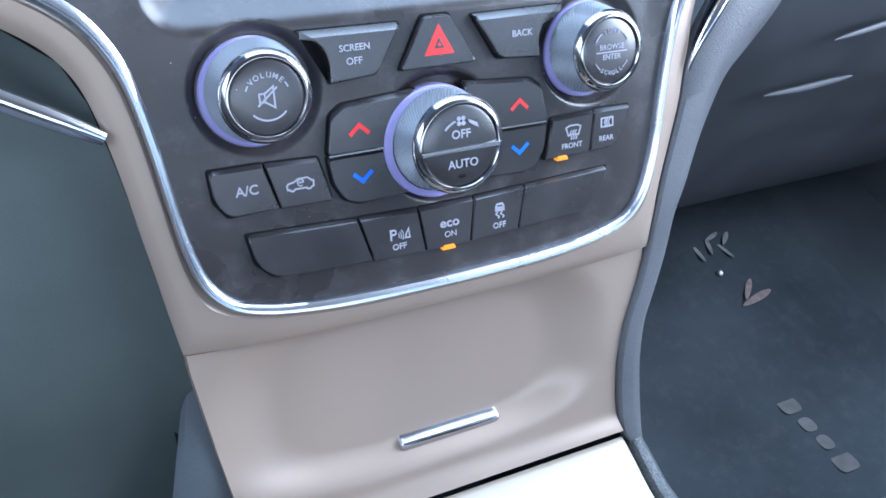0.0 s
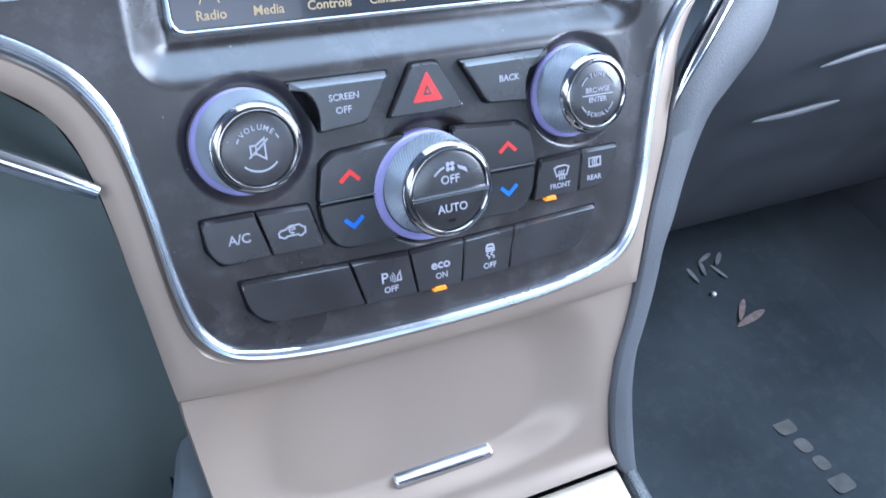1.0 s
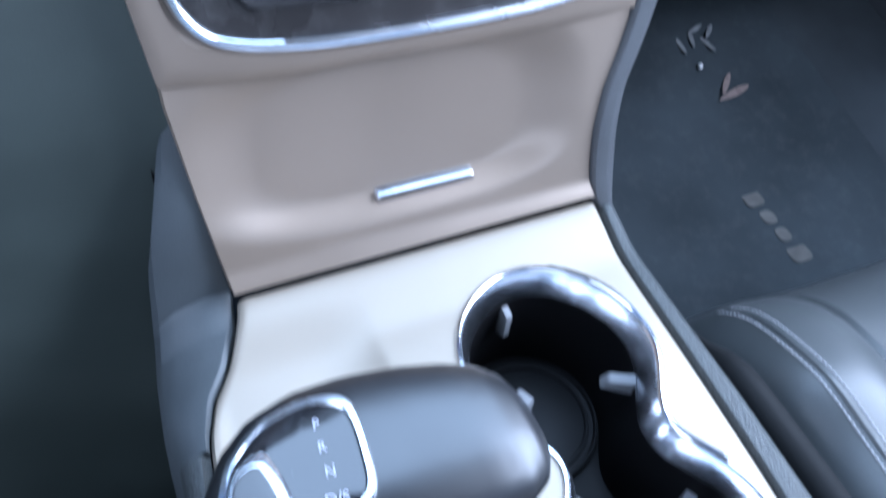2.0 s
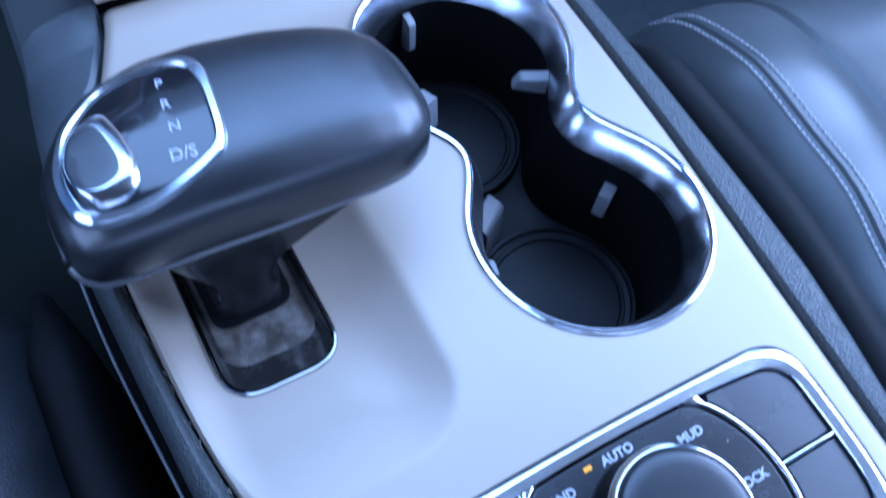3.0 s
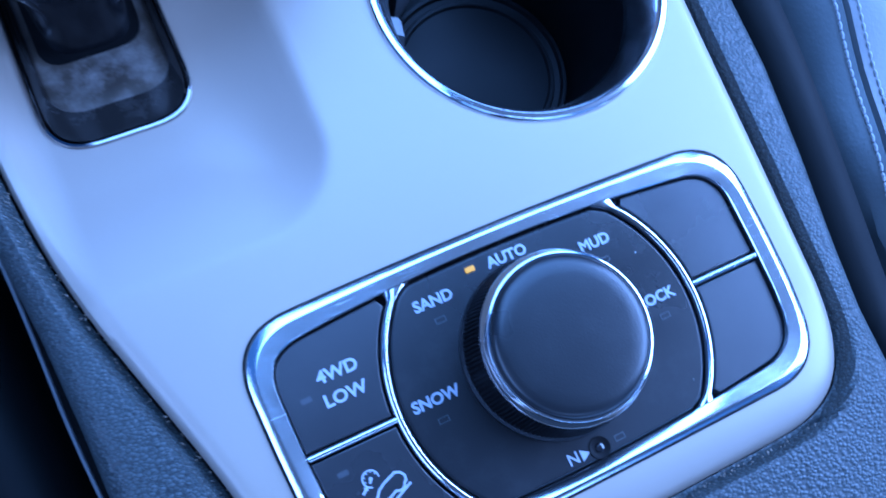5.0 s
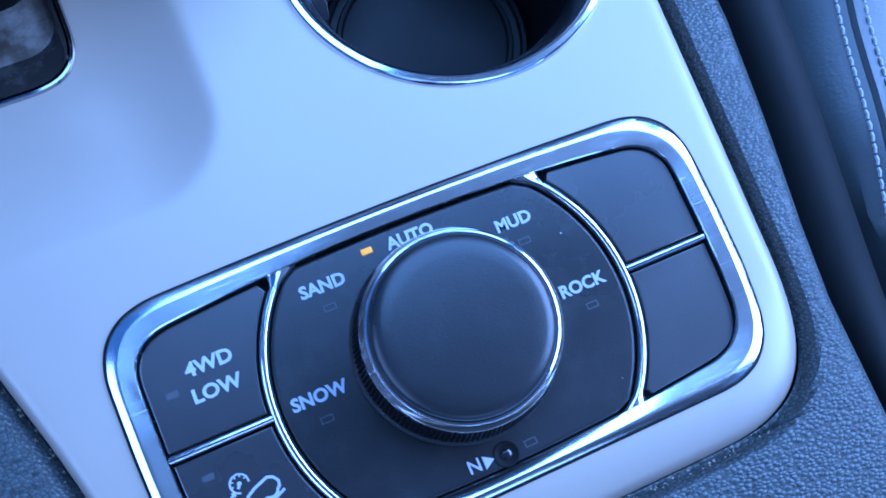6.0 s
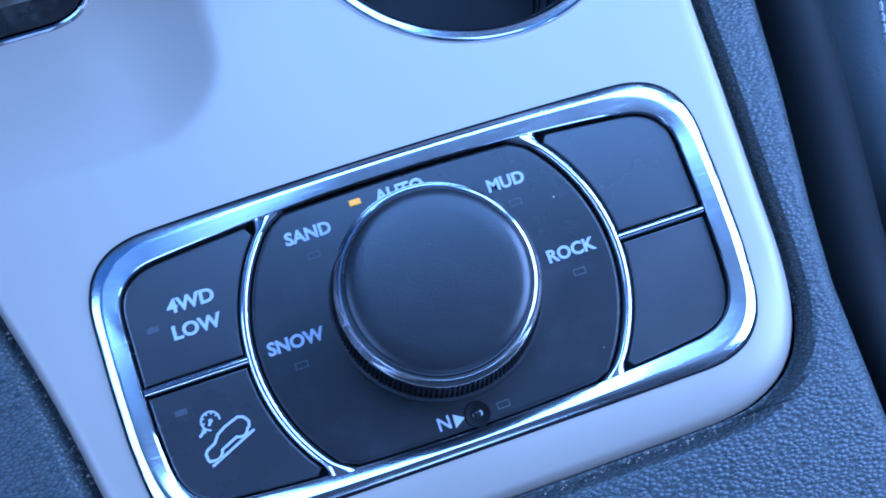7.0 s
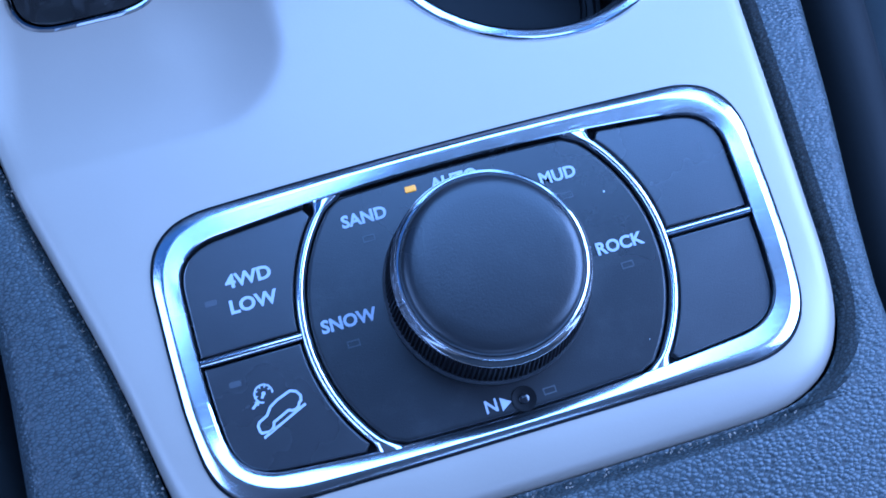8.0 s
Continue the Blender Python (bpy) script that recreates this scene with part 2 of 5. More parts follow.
def curve_through(pts, per=6, closed=False):
    """Points of a smooth curve through the given points."""
    ps, out = [Vector(p) for p in pts], []
    n = len(ps)
    for i in range(n if closed else n - 1):
        if closed:
            a, b, c, d = ps[i - 1], ps[i], ps[(i + 1) % n], ps[(i + 2) % n]
        else:
            a, b, c, d = ps[max(i - 1, 0)], ps[i], ps[i + 1], ps[min(i + 2, n - 1)]
        for k in range(per):
            t = k / per
            out.append(0.5 * (2 * b + (c - a) * t + (2 * a - 5 * b + 4 * c - d) * t * t + (3 * b - a - 3 * c + d) * t ** 3))
    if not closed:
        out.append(ps[-1])
    return out


def resample(pts, n, closed=False):
    ps = [Vector(p) for p in pts] + ([Vector(pts[0])] if closed else [])
    run = [0.0]
    for a, b in zip(ps, ps[1:]):
        run.append(run[-1] + (b - a).length)
    out, j = [], 0
    for i in range(n):
        s = run[-1] * i / (n if closed else n - 1)
        while j < len(run) - 2 and run[j + 1] < s:
            j += 1
        k = (s - run[j]) / max(run[j + 1] - run[j], 1e-9)
        out.append(ps[j].lerp(ps[j + 1], min(k, 1)))
    return out


def rounded(corners, radius, steps=5):
    """A closed outline with rounded corners; radius: one for all or one each."""
    out, n = [], len(corners)
    for i, c in enumerate(corners):
        r = radius[i] if isinstance(radius, (list, tuple)) else radius
        c, a, b = Vector(c), Vector(corners[i - 1]), Vector(corners[(i + 1) % n])
        da, db = (a - c), (b - c)
        r = min(r, da.length * 0.48, db.length * 0.48)
        if r < 1e-5:
            out.append(c)
            continue
        p, q = c + da.normalized() * r, c + db.normalized() * r
        for k in range(steps + 1):
            t = k / steps
            out.append(p.lerp(c, t).lerp(c.lerp(q, t), t))
    return out


def at(xs, ys, x):
    return float(np.interp(x, xs, ys))


def slab(outline, low, high, bevel=0.0006, lip=0.0, lip_drop=0.0):
    """A solid plate of that outline, with a rounded upper edge; lip: a wider slope along its far (+y) side."""
    bm = bmesh.new()
    pts = [Vector((p[0], p[1])) for p in outline]
    n = len(pts)
    area = sum(pts[i - 1].x * pts[i].y - pts[i].x * pts[i - 1].y for i in range(n))
    if area < 0:
        pts.reverse()
    inward = []
    for i in range(n):
        e1, e2 = (pts[i] - pts[i - 1]), (pts[(i + 1) % n] - pts[i])
        e1 = e1.normalized() if e1.length > 1e-9 else Vector((1, 0))
        e2 = e2.normalized() if e2.length > 1e-9 else e1
        nrm = Vector((-e1.y - e2.y, e1.x + e2.x))
        inward.append(nrm.normalized() if nrm.length > 1e-6 else Vector((-e1.y, e1.x)))
    rings = [(0.0, low), (0.0, high - bevel), (0.3 * bevel, high - 0.3 * bevel), (bevel, high), (bevel * 1.35, high)]
    loops = [[bm.verts.new((*(p + d * off), z)) for p, d in zip(pts, inward)] for off, z in rings]
    if lip > 0:
        crest = sorted((p.x, p.y) for p, d in zip(pts, inward) if d.y < -0.45)
        cx, cy = [p[0] for p in crest], [p[1] for p in crest]
        for k in (1, 2, 3, 4):
            for v, d in zip(loops[k], inward):
                fall = at(cx, cy, v.co.x) - lip
                if d.y > 0.2:
                    continue
                if k < 3:
                    v.co.z -= lip_drop * min(1.0, max(0.0, (v.co.y - fall) / lip))
                else:
                    v.co.y = min(v.co.y, fall)
    for a, b in zip(loops, loops[1:]):
        for i in range(n):
            bm.faces.new((a[i - 1], a[i], b[i], b[i - 1]))
    top = bm.faces.new(loops[-1])
    bm.faces.new(loops[0][::-1])
    bmesh.ops.triangulate(bm, faces=[top])
    return bm


def grid_mesh(rows, wrap=False):
    """A surface through rows of points."""
    bm = bmesh.new()
    vs = [[bm.verts.new(p) for p in row] for row in rows]
    m = len(vs[0])
    for a, b in zip(vs, vs[1:]):
        for i in range(m if wrap else m - 1):
            j = (i + 1) % m
            bm.faces.new((a[i], a[j], b[j], b[i]))
    return bm


def lathe(profile, n=64, centre=(0, 0), cap_top=False):
    """A turned body; profile: radius and height, from below."""
    rows = [[Vector((centre[0] + r * math.cos(2 * math.pi * i / n), centre[1] + r * math.sin(2 * math.pi * i / n), z)) for i in range(n)]
            for r, z in profile]
    bm = grid_mesh(rows, wrap=True)
    if cap_top:
        bm.verts.ensure_lookup_table()
        bm.faces.new(bm.verts[-n:])
    return bm


def band(inner, outer, profile, n=160, closed=False):
    """A moulding between two lines; profile: share of the way across and height."""
    a, b = resample(inner, n, closed), resample(outer, n, closed)
    rows = [[p.lerp(q, s) + Vector((0, 0, h)) for s, h in profile] for p, q in zip(a, b)]
    if closed:
        rows.append(rows[0])
    bm = grid_mesh(rows)
    if closed:
        bmesh.ops.remove_doubles(bm, verts=bm.verts, dist=1e-6)
    return bm


def tube(pts, radius, n=10, flatten=1.0):
    """A rod along points, with closed ends."""
    ps = [Vector(p) for p in pts]
    rows = []
    for i, p in enumerate(ps):
        d = (ps[min(i + 1, len(ps) - 1)] - ps[max(i - 1, 0)]).normalized()
        side = d.cross(Vector((0, 0, 1)))
        side = side.normalized() if side.length > 1e-4 else Vector((1, 0, 0))
        up = side.cross(d).normalized()
        r = radius if not callable(radius) else radius(i / (len(ps) - 1))
        rows.append([p + side * math.cos(2 * math.pi * k / n) * r + up * math.sin(2 * math.pi * k / n) * r * flatten for k in range(n)])
    bm = grid_mesh(rows, wrap=True)
    bm.verts.ensure_lookup_table()
    bm.faces.new(bm.verts[:n][::-1])
    bm.faces.new(bm.verts[-n:])
    return bm


def merge(*meshes):
    out = bmesh.new()
    for bm in meshes:
        tmp = bpy.data.meshes.new("tmp")
        bm.to_mesh(tmp)
        bm.free()
        out.from_mesh(tmp)
        bpy.data.meshes.remove(tmp)
    return out


def moved(bm, m):
    bm.transform(m)
    return bm


def part(name, bm, mat, parent=None, label="", smooth=True, angle=32):
    bmesh.ops.recalc_face_normals(bm, faces=bm.faces)
    me = bpy.data.meshes.new(name)
    bm.to_mesh(me)
    bm.free()
    me.materials.append(mat)
    if smooth:
        me.polygons.foreach_set("use_smooth", [True] * len(me.polygons))
        me.set_sharp_from_angle(angle=radians(angle))
    ob = new(name, me)
    if parent:
        ob.parent = parent
    return tagged(ob, label=label)


def thing(name, m, label, category, group="", kind=""):
    ob = new(name)
    ob.empty_display_size = 0.02
    ob.matrix_world = m
    return tagged(ob, label, category, group, kind)


def letters(body, size, centre, z, turn=0.0, thick=0.00012, widen=1.0, bold=0.0):
    """A word in the built-in font as a thin raised print."""
    cu = bpy.data.curves.new("word", "FONT")
    cu.body, cu.size, cu.extrude = body, size, thick
    cu.align_x, cu.align_y = "CENTER", "CENTER"
    cu.offset = bold if bold else size * 0.014
    cu.resolution_u = 3
    ob = bpy.data.objects.new("word", cu)
    scene.collection.objects.link(ob)
    me = bpy.data.meshes.new_from_object(ob.evaluated_get(bpy.context.evaluated_depsgraph_get()))
    bm = bmesh.new()
    bm.from_mesh(me)
    bpy.data.objects.remove(ob)
    bpy.data.curves.remove(cu)
    bpy.data.meshes.remove(me)
    bm.transform(Matrix.Translation((centre[0], centre[1], z)) @ Matrix.Rotation(turn, 4, "Z") @ Matrix.Diagonal((widen, 1, 1, 1)))
    return bm


def arc_letters(body, size, centre, radius, middle, z, spread, under=False):
    """A word set along an arc."""
    out, n = [], len(body)
    for i, ch in enumerate(body):
        off = (i - (n - 1) / 2) * spread
        a = middle + off if under else middle - off
        turn = a + math.pi / 2 if under else a - math.pi / 2
        out.append(letters(ch, size, (centre[0] + radius * math.cos(a), centre[1] + radius * math.sin(a)), z, turn))
    return merge(*out)


def stroke(pts, width, z, closed=False, thick=0.00012):
    """A drawn line of even width."""
    ps = [Vector((p[0], p[1])) for p in pts]
    n, rows = len(ps), []
    for i, p in enumerate(ps):
        a = ps[i - 1] if (closed or i) else p
        b = ps[(i + 1) % n] if (closed or i < n - 1) else p
        d1, d2 = p - a, b - p
        d1 = d1.normalized() if d1.length > 1e-9 else d2.normalized()
        d2 = d2.normalized() if d2.length > 1e-9 else d1
        nrm = Vector((-(d1 + d2).y, (d1 + d2).x))
        nrm = nrm.normalized() if nrm.length > 1e-6 else Vector((-d1.y, d1.x))
        k = width / 2 / max(0.45, nrm.dot(Vector((-d1.y, d1.x))))
        u, v = p + nrm * k, p - nrm * k
        rows.append([Vector((*u, z - thick)), Vector((*u, z + thick)), Vector((*v, z + thick)), Vector((*v, z - thick))])
    if closed:
        rows.append(rows[0])
    return grid_mesh(rows)


def circle_pts(c, r, a0=0.0, a1=2 * math.pi, n=24):
    return [(c[0] + r * math.cos(a0 + (a1 - a0) * i / n), c[1] + r * math.sin(a0 + (a1 - a0) * i / n)) for i in range(n + 1)]


def smoothstep(a, b, x):
    t = min(1.0, max(0.0, (x - a) / (b - a)))
    return t * t * (3 - 2 * t)


def mm(*pairs):
    """Millimetres on the dash face as metres."""
    return [(u * 0.983e-3 - 0.0003, v * 0.983e-3 + 0.0027) for u, v in pairs]


def mirrored(pts):
    return [(-p[0], p[1]) for p in pts][::-1]


# The dash face: x across, y up the slope, z out of it
DASH = Matrix.Translation((0.0093, 0.3118, 0.1470)) @ Matrix.Rotation(radians(71.84), 4, "X") @ Matrix.Translation((0, 0.0021, 0)) @ Matrix.Diagonal((0.991, 0.991, 0.991, 1))
HERE = Matrix.Identity(4)


# ---- the cabin ----
def floor_z(y):
    return -0.285 + 0.016 * smoothstep(0.25, 0.42, y) + 0.19 * max(0.0, y - 0.40) + 0.75 * max(0.0, y - 0.68)


rows = [[Vector((x, y, floor_z(y) - 0.012 - 0.035 * smoothstep(0.55, 0.75, abs(x)) * -1)) for x in np.linspace(-0.78, 0.78, 40)]
        for y in np.linspace(-1.7, 1.05, 60)]
carpet = part("floor", grid_mesh(rows), CARPET)
tagged(carpet, "black loop-pile carpet on the car floor", "carpet", kind="structure")

shell = thing("cabin_shell", HERE, "dark door trim, pillars and pale headliner closing the cabin", "car body", kind="structure")


def box_bm(x0, x1, y0, y1, z0, z1, bevel=0.01):
    return moved(slab(rounded([(x0, y0), (x1, y0), (x1, y1), (x0, y1)], bevel), z0, z1, bevel), HERE)


part("headliner", box_bm(-0.80, 0.80, -1.75, 0.20, 0.84, 0.88), HEADLINER, shell, "pale cloth headliner")
for side, nm in ((-1, "door_panel"), (1, "door_panel")):
    x0, x1 = (0.76, 0.82) if side > 0 else (-0.82, -0.76)
    part(nm, box_bm(x0, x1, -1.75, 1.1, -0.33, 0.26), DOOR_TRIM, shell)
    part("pillar", box_bm(x0, x1, -0.62, -0.48, 0.26, 0.86), DOOR_TRIM, shell)
    part("pillar", box_bm(x0, x1, 0.45, 1.05, 0.26, 0.50), DOOR_TRIM, shell)
part("rear_wall", box_bm(-0.8, 0.8, -1.80, -1.75, -0.33, 0.34), DOOR_TRIM, shell)
part("firewall", box_bm(-0.8, 0.8, 1.02, 1.10, -0.33, 0.36), DOOR_TRIM, shell)
part("dash_top", box_bm(-0.78, 0.78, 0.46, 1.05, 0.30, 0.34), DOOR_TRIM, shell)

# ---- dashboard round the control panel ----
dash = thing("dashboard", DASH, "dark dashboard centre with champagne bezel and chrome trim", "dashboard")

HALF_IN = [(0, -39.4), (40, -38.6), (62, -37), (76, -34.5), (87, -30.4), (94, -22), (97.2, -13), (100, 0), (102, 15), (104.3, 32), (107, 47), (110.6, 61),
           (117.2, 72.5), (124.6, 79.8), (138, 88.5), (168, 102.5), (200, 113.5)]
HALF_OUT = [(0, -45.0), (40, -44.3), (62, -42.2), (79, -39), (91, -33.3), (98.8, -23.6), (103, -9), (105.3, 7), (107.5, 24), (110, 40), (113.6, 54), (119.6, 65.6),
            (126.4, 73.2), (139.5, 82), (170, 96.5), (202, 107.5)]


def both_sides(half):
    right = [(u / 1000, v / 1000, 0) for u, v in half]
    return [(-u, v, w) for u, v, w in right[:0:-1]] + right


inner_line = curve_through(both_sides(HALF_IN), 5)
outer_line = curve_through(both_sides(HALF_OUT), 5)
part("chrome_trim", band(inner_line, outer_line, [(0, -0.002), (0.0, 0.0012), (0.1, 0.0026), (0.3, 0.0034), (0.55, 0.0036), (0.62, 0.0028), (0.72, 0.0029), (0.9, 0.0018), (1, -0.001)], 220),
     SATIN_CHROME, dash, "soft bright chrome trim round the controls")

TAN_LEFT = [(-108.2, -49), (-110.3, -34.5), (-112.5, -18), (-115, 0), (-117, 15.5), (-119, 28), (-121, 38.5), (-124.5, 51), (-129.5, 60), (-137, 67.5), (-150, 76), (-172, 88), (-204, 99)]
TAN_RIGHT = [(102.4, -50.8), (105.2, -37), (108.2, -21), (112.7, -3.2), (117, 14.3), (119, 29.3), (121, 39), (122.3, 51), (125.4, 62), (132.5, 75.5), (146, 90), (176, 106), (205, 118)]
left_edge = curve_through([(u / 1000, v / 1000, 0) for u, v in TAN_LEFT], 5)
right_edge = curve_through([(u / 1000, v / 1000, 0) for u, v in TAN_RIGHT], 5)
low_edge = [Vector((u / 1000, (-53.4 + (4.4 if u < 0 else 2.6) * (abs(u) / (108.2 if u < 0 else 102.4)) ** 3) / 1000, 0)) for u in np.linspace(-108.2, 102.4, 40)]


def bezel_rows(chrome, edge, n):
    rows = []
    for p, q in zip(resample(chrome, n), resample(edge, n)):
        q = Vector((q.x, q.y, -0.002))
        rows.append([p + Vector((0, 0, -0.0015)), p.lerp(q, 0.12) + Vector((0, 0, 0.0006)), p.lerp(q, 0.5) + Vector((0, 0, 0.0012)), p.lerp(q, 0.85) + Vector((0, 0, 0.0008)), q, q + Vector((0, 0, -0.012))])
    return rows


turn_l = min(range(len(outer_line)), key=lambda i: (outer_line[i] - Vector((-0.0965, -0.0315, 0))).length)
turn_r = min(range(len(outer_line)), key=lambda i: (outer_line[i] - Vector((0.0955, -0.0326, 0))).length)
bez_rows = bezel_rows(outer_line[:turn_l + 1], left_edge[::-1], 90)[:-1] + bezel_rows(outer_line[turn_l:turn_r + 1], low_edge, 90) + bezel_rows(outer_line[turn_r:], right_edge, 90)[1:]
part("bezel", grid_mesh(bez_rows), CHAMPAGNE, dash, "champagne painted bezel")

# soft padded edge that runs down the passenger side of the bezel
STRIP_OUT = [(106, -158), (105, -150), (104.3, -140), (103.4, -126), (103.0, -107), (105.2, -88), (110, -74), (116, -55), (120.5, -36.5), (126, -24), (132, -6), (138.5, 9), (147, 23.5), (158, 33), (174, 47), (182, 58), (186, 71), (188, 90), (189, 120)]
STRIP_IN = [(98, -158), (91, -147), (88.2, -130), (88.0, -109), (91.3, -88.5), (97.8, -69.5), (102.7, -50.8), (105.5, -37), (108.5, -21), (113, -3.2), (117.3, 14.3), (119.3, 29.3), (123, 39), (130, 51), (137, 61), (148, 72), (160, 86), (178, 104)]
strip_bm = band(curve_through([(u / 1000, v / 1000, 0) for u, v in STRIP_IN], 4), curve_through([(u / 1000, v / 1000, 0) for u, v in STRIP_OUT], 4),
                [(0, -0.007), (0.03, -0.0016), (0.10, -0.0002), (0.45, 0.0006), (0.75, -0.0006), (0.90, -0.0028), (0.97, -0.0060), (1.0, -0.012), (0.92, -0.022), (0.6, -0.05)], 120)
part("side_pad", strip_bm, SMOOTH_VINYL, dash, "padded dark grey edge strip")

# chrome spears beside the bezel
spear = [(-120.6, 35.0, 0.001), (-134, 43.4, 0.002), (-150, 53.0, 0.002), (-190, 75.5, 0.0)]
part("chrome_spear", tube(resample([(a / 1000, b / 1000, c) for a, b, c in spear], 14), lambda t: 0.0024 + 0.0012 * min(1, t * 5), 12, 0.7), CHROME, dash, "chrome blade across the knee panel")
spear_r = [(119.5, 28.5, 0.001), (121.0, 36, 0.0025), (128, 47.4, 0.003), (137, 59.5, 0.003), (149, 75, 0.002), (172, 100, 0)]
part("chrome_spear", tube(resample([(a / 1000, b / 1000, c) for a, b, c in spear_r], 16), lambda t: 0.0006 + 0.0019 * min(1, t * 4), 12, 0.8), CHROME, dash, "chrome blade beside the padded edge")
inlay = curve_through([(a / 1000, b / 1000, 0.0005) for a, b in ((119.8, 30), (121.2, 40), (126, 52), (134, 66), (146, 82), (170, 104))], 4)
inlay2 = curve_through([(a / 1000, b / 1000, 0.0005) for a, b in ((119.8, 29), (122.2, 38), (128, 48.5), (136.5, 60.5), (148.5, 76), (172, 101))], 4)
part("inlay", band(inlay, inlay2, [(0, 0), (0.5, 0.0003), (1, 0)], 60), GLOSS_BLACK, dash)

# air vent beside the screen
vent = thing("air_vent", DASH, "rounded dashboard air vent in a blue-grey metal surround", "air vent")
vo = rounded([(-0.200, 0.0945), (-0.1165, 0.0975), (-0.1165, 0.160), (-0.200, 0.160)], 0.016, 8)
vi = rounded([(-0.196, 0.0990), (-0.1210, 0.1015), (-0.1210, 0.156), (-0.196, 0.156)], 0.0125, 8)
part("surround", band(flat(vo), flat(vi), [(0, -0.001), (0.05, 0.0020), (0.3, 0.0034), (0.65, 0.0034), (0.95, 0.0018), (1, -0.012)], 160, True), VENT_GREY, vent, "blue-grey metal surround")
part("backing", slab(vi, -0.004, 0.0006, 0.0002), WELL_BLACK, vent)
for k in range(4):
    part("slat", slab(rounded([(-0.195, 0.107 + 0.012 * k), (-0.122, 0.107 + 0.012 * k), (-0.122, 0.1095 + 0.012 * k), (-0.195, 0.1095 + 0.012 * k)], 0.001), 0.0, 0.0022, 0.0006), BUTTON_BLACK, vent)

# face of the control panel with the hollow for the screen
fu = [(-44.5, 30), (-43.2, 50), (-40.5, 66), (-36, 80), (-28.5, 91), (-18, 97.5), (-4, 101), (16, 103.8), (32, 106), (46, 109), (60, 113), (72, 119.5), (80, 128), (88, 142), (101, 170), (112, 202), (170, 204)]
FV, FU = [a for a, b in fu], [b for a, b in fu]


def face_w(u, v):
    """Depth of the face at a place in millimetres; the screen lies in a hollow."""
    below = 79.0 - v
    d = math.hypot(max(abs(u) - 88.0, 0) * 1.0, max(below, 0))
    dish = 0.0
    for cu, cv, r in ((-68.8, 43.7, 18.4), (68.8, 43.7, 18.4), (0.0, 17.1, 21.1)):
        dish = max(dish, 1 - smoothstep(r + 1.5, r + 5.5, math.hypot(u - cu, v - cv)))
    return -3.4 * dish - 10.0 * (1 - smoothstep(0, 15.5, d)) + 1.5 * smoothstep(95, 112, abs(u)) * smoothstep(35, 80, v)


rows = []
for v in list(np.linspace(-44.5, 46, 120)) + list(np.linspace(46.8, 100, 72)) + list(np.linspace(104, 170, 12)):
    wide = at(FV, FU, v)
    rows.append([Vector((u / 1000, v / 1000, face_w(u, v) / 1000 - 0.0004)) for u in np.linspace(-wide, wide, 260)])
face = thing("control_panel", DASH, "black centre-stack control panel with climate buttons and three knobs", "control panel")
part("faceplate", grid_mesh(rows), FACE_BLACK, face, "dusty satin black faceplate")

# ---- knee panel, driver's side ----
knee = thing("knee_panel", DASH, "dark green-grey moulded knee panel below the dash", "knee panel")
rows = []
for v in np.linspace(-0.42, 0.13, 40):
    row = []
    edge = at([-0.42, -0.152, -0.148, -0.122, -0.099, -0.06, -0.047, -0.018, 0.015, 0.038, 0.051, 0.06, 0.0675, 0.076, 0.088, 0.13],
              [-0.0935, -0.0935, -0.094, -0.0975, -0.101, -0.106, -0.1078, -0.112, -0.1165, -0.1205, -0.124, -0.129, -0.1365, -0.1495, -0.1715, -0.27], v)
    for k in np.linspace(0, 1, 34):
        u = edge - 0.0006 - 0.46 * k
        w = -0.007 - 0.006 * smoothstep(0, 0.03, k) - 0.05 * k - 0.05 * smoothstep(-0.03, -0.30, v) + 0.006 * math.exp(-((k - 0.35) / 0.18) ** 2)
        row.append(Vector((u, v, w)))
    rows.append(row)
SPLIT, SPLIT_UP = Vector((-0.1206, 0.0350, 0)), Vector((0.0405, 0.0694, 0)).normalized()
for nm, above in (("lower_panel", False), ("upper_panel", True)):
    bm = grid_mesh(rows)
    bmesh.ops.bisect_plane(bm, geom=bm.verts[:] + bm.edges[:] + bm.faces[:], plane_co=SPLIT + SPLIT_UP * (0.0004 if above else -0.0004), plane_no=SPLIT_UP, clear_outer=not above, clear_inner=above)
    part(nm, bm, KNEE_PLASTIC, knee, "recessed panel above the chrome blade" if above else "")

# padded side of the console below the knee panel
rows = []
pad_y = [0.300, 0.285, 0.274, 0.259, 0.243, 0.2306, 0.216, 0.208]
pad_x = [-0.090, -0.0865, -0.0829, -0.0863, -0.0945, -0.1040, -0.1098, -0.1117]
pad_z = [0.085, 0.045, 0.006, 0.0, -0.001, -0.001, -0.001, -0.001]
wide = [0.012, 0.028, 0.036, 0.036, 0.030, 0.022, 0.0145, 0.0125]
for y in np.linspace(0.2085, 0.300, 40):
    x, z, w = at(pad_y[::-1], pad_x[::-1], y), at(pad_y[::-1], pad_z[::-1], y), at(pad_y[::-1], wide[::-1], y)
    prof = [(0.0, -0.0045), (0.03, -0.0015), (0.10, -0.0002), (0.35, -0.001), (0.7, -0.005), (0.9, -0.012), (1.0, -0.026), (1.03, -0.06), (1.05, -0.29)]
    rows.append([Vector((x - 0.0008 - w * s, y, z + d)) for s, d in prof])
pad = part("console_side_pad", grid_mesh(rows), PAD_VINYL)
tagged(pad, "smooth grey padded console side beside the storage door", "console padding")

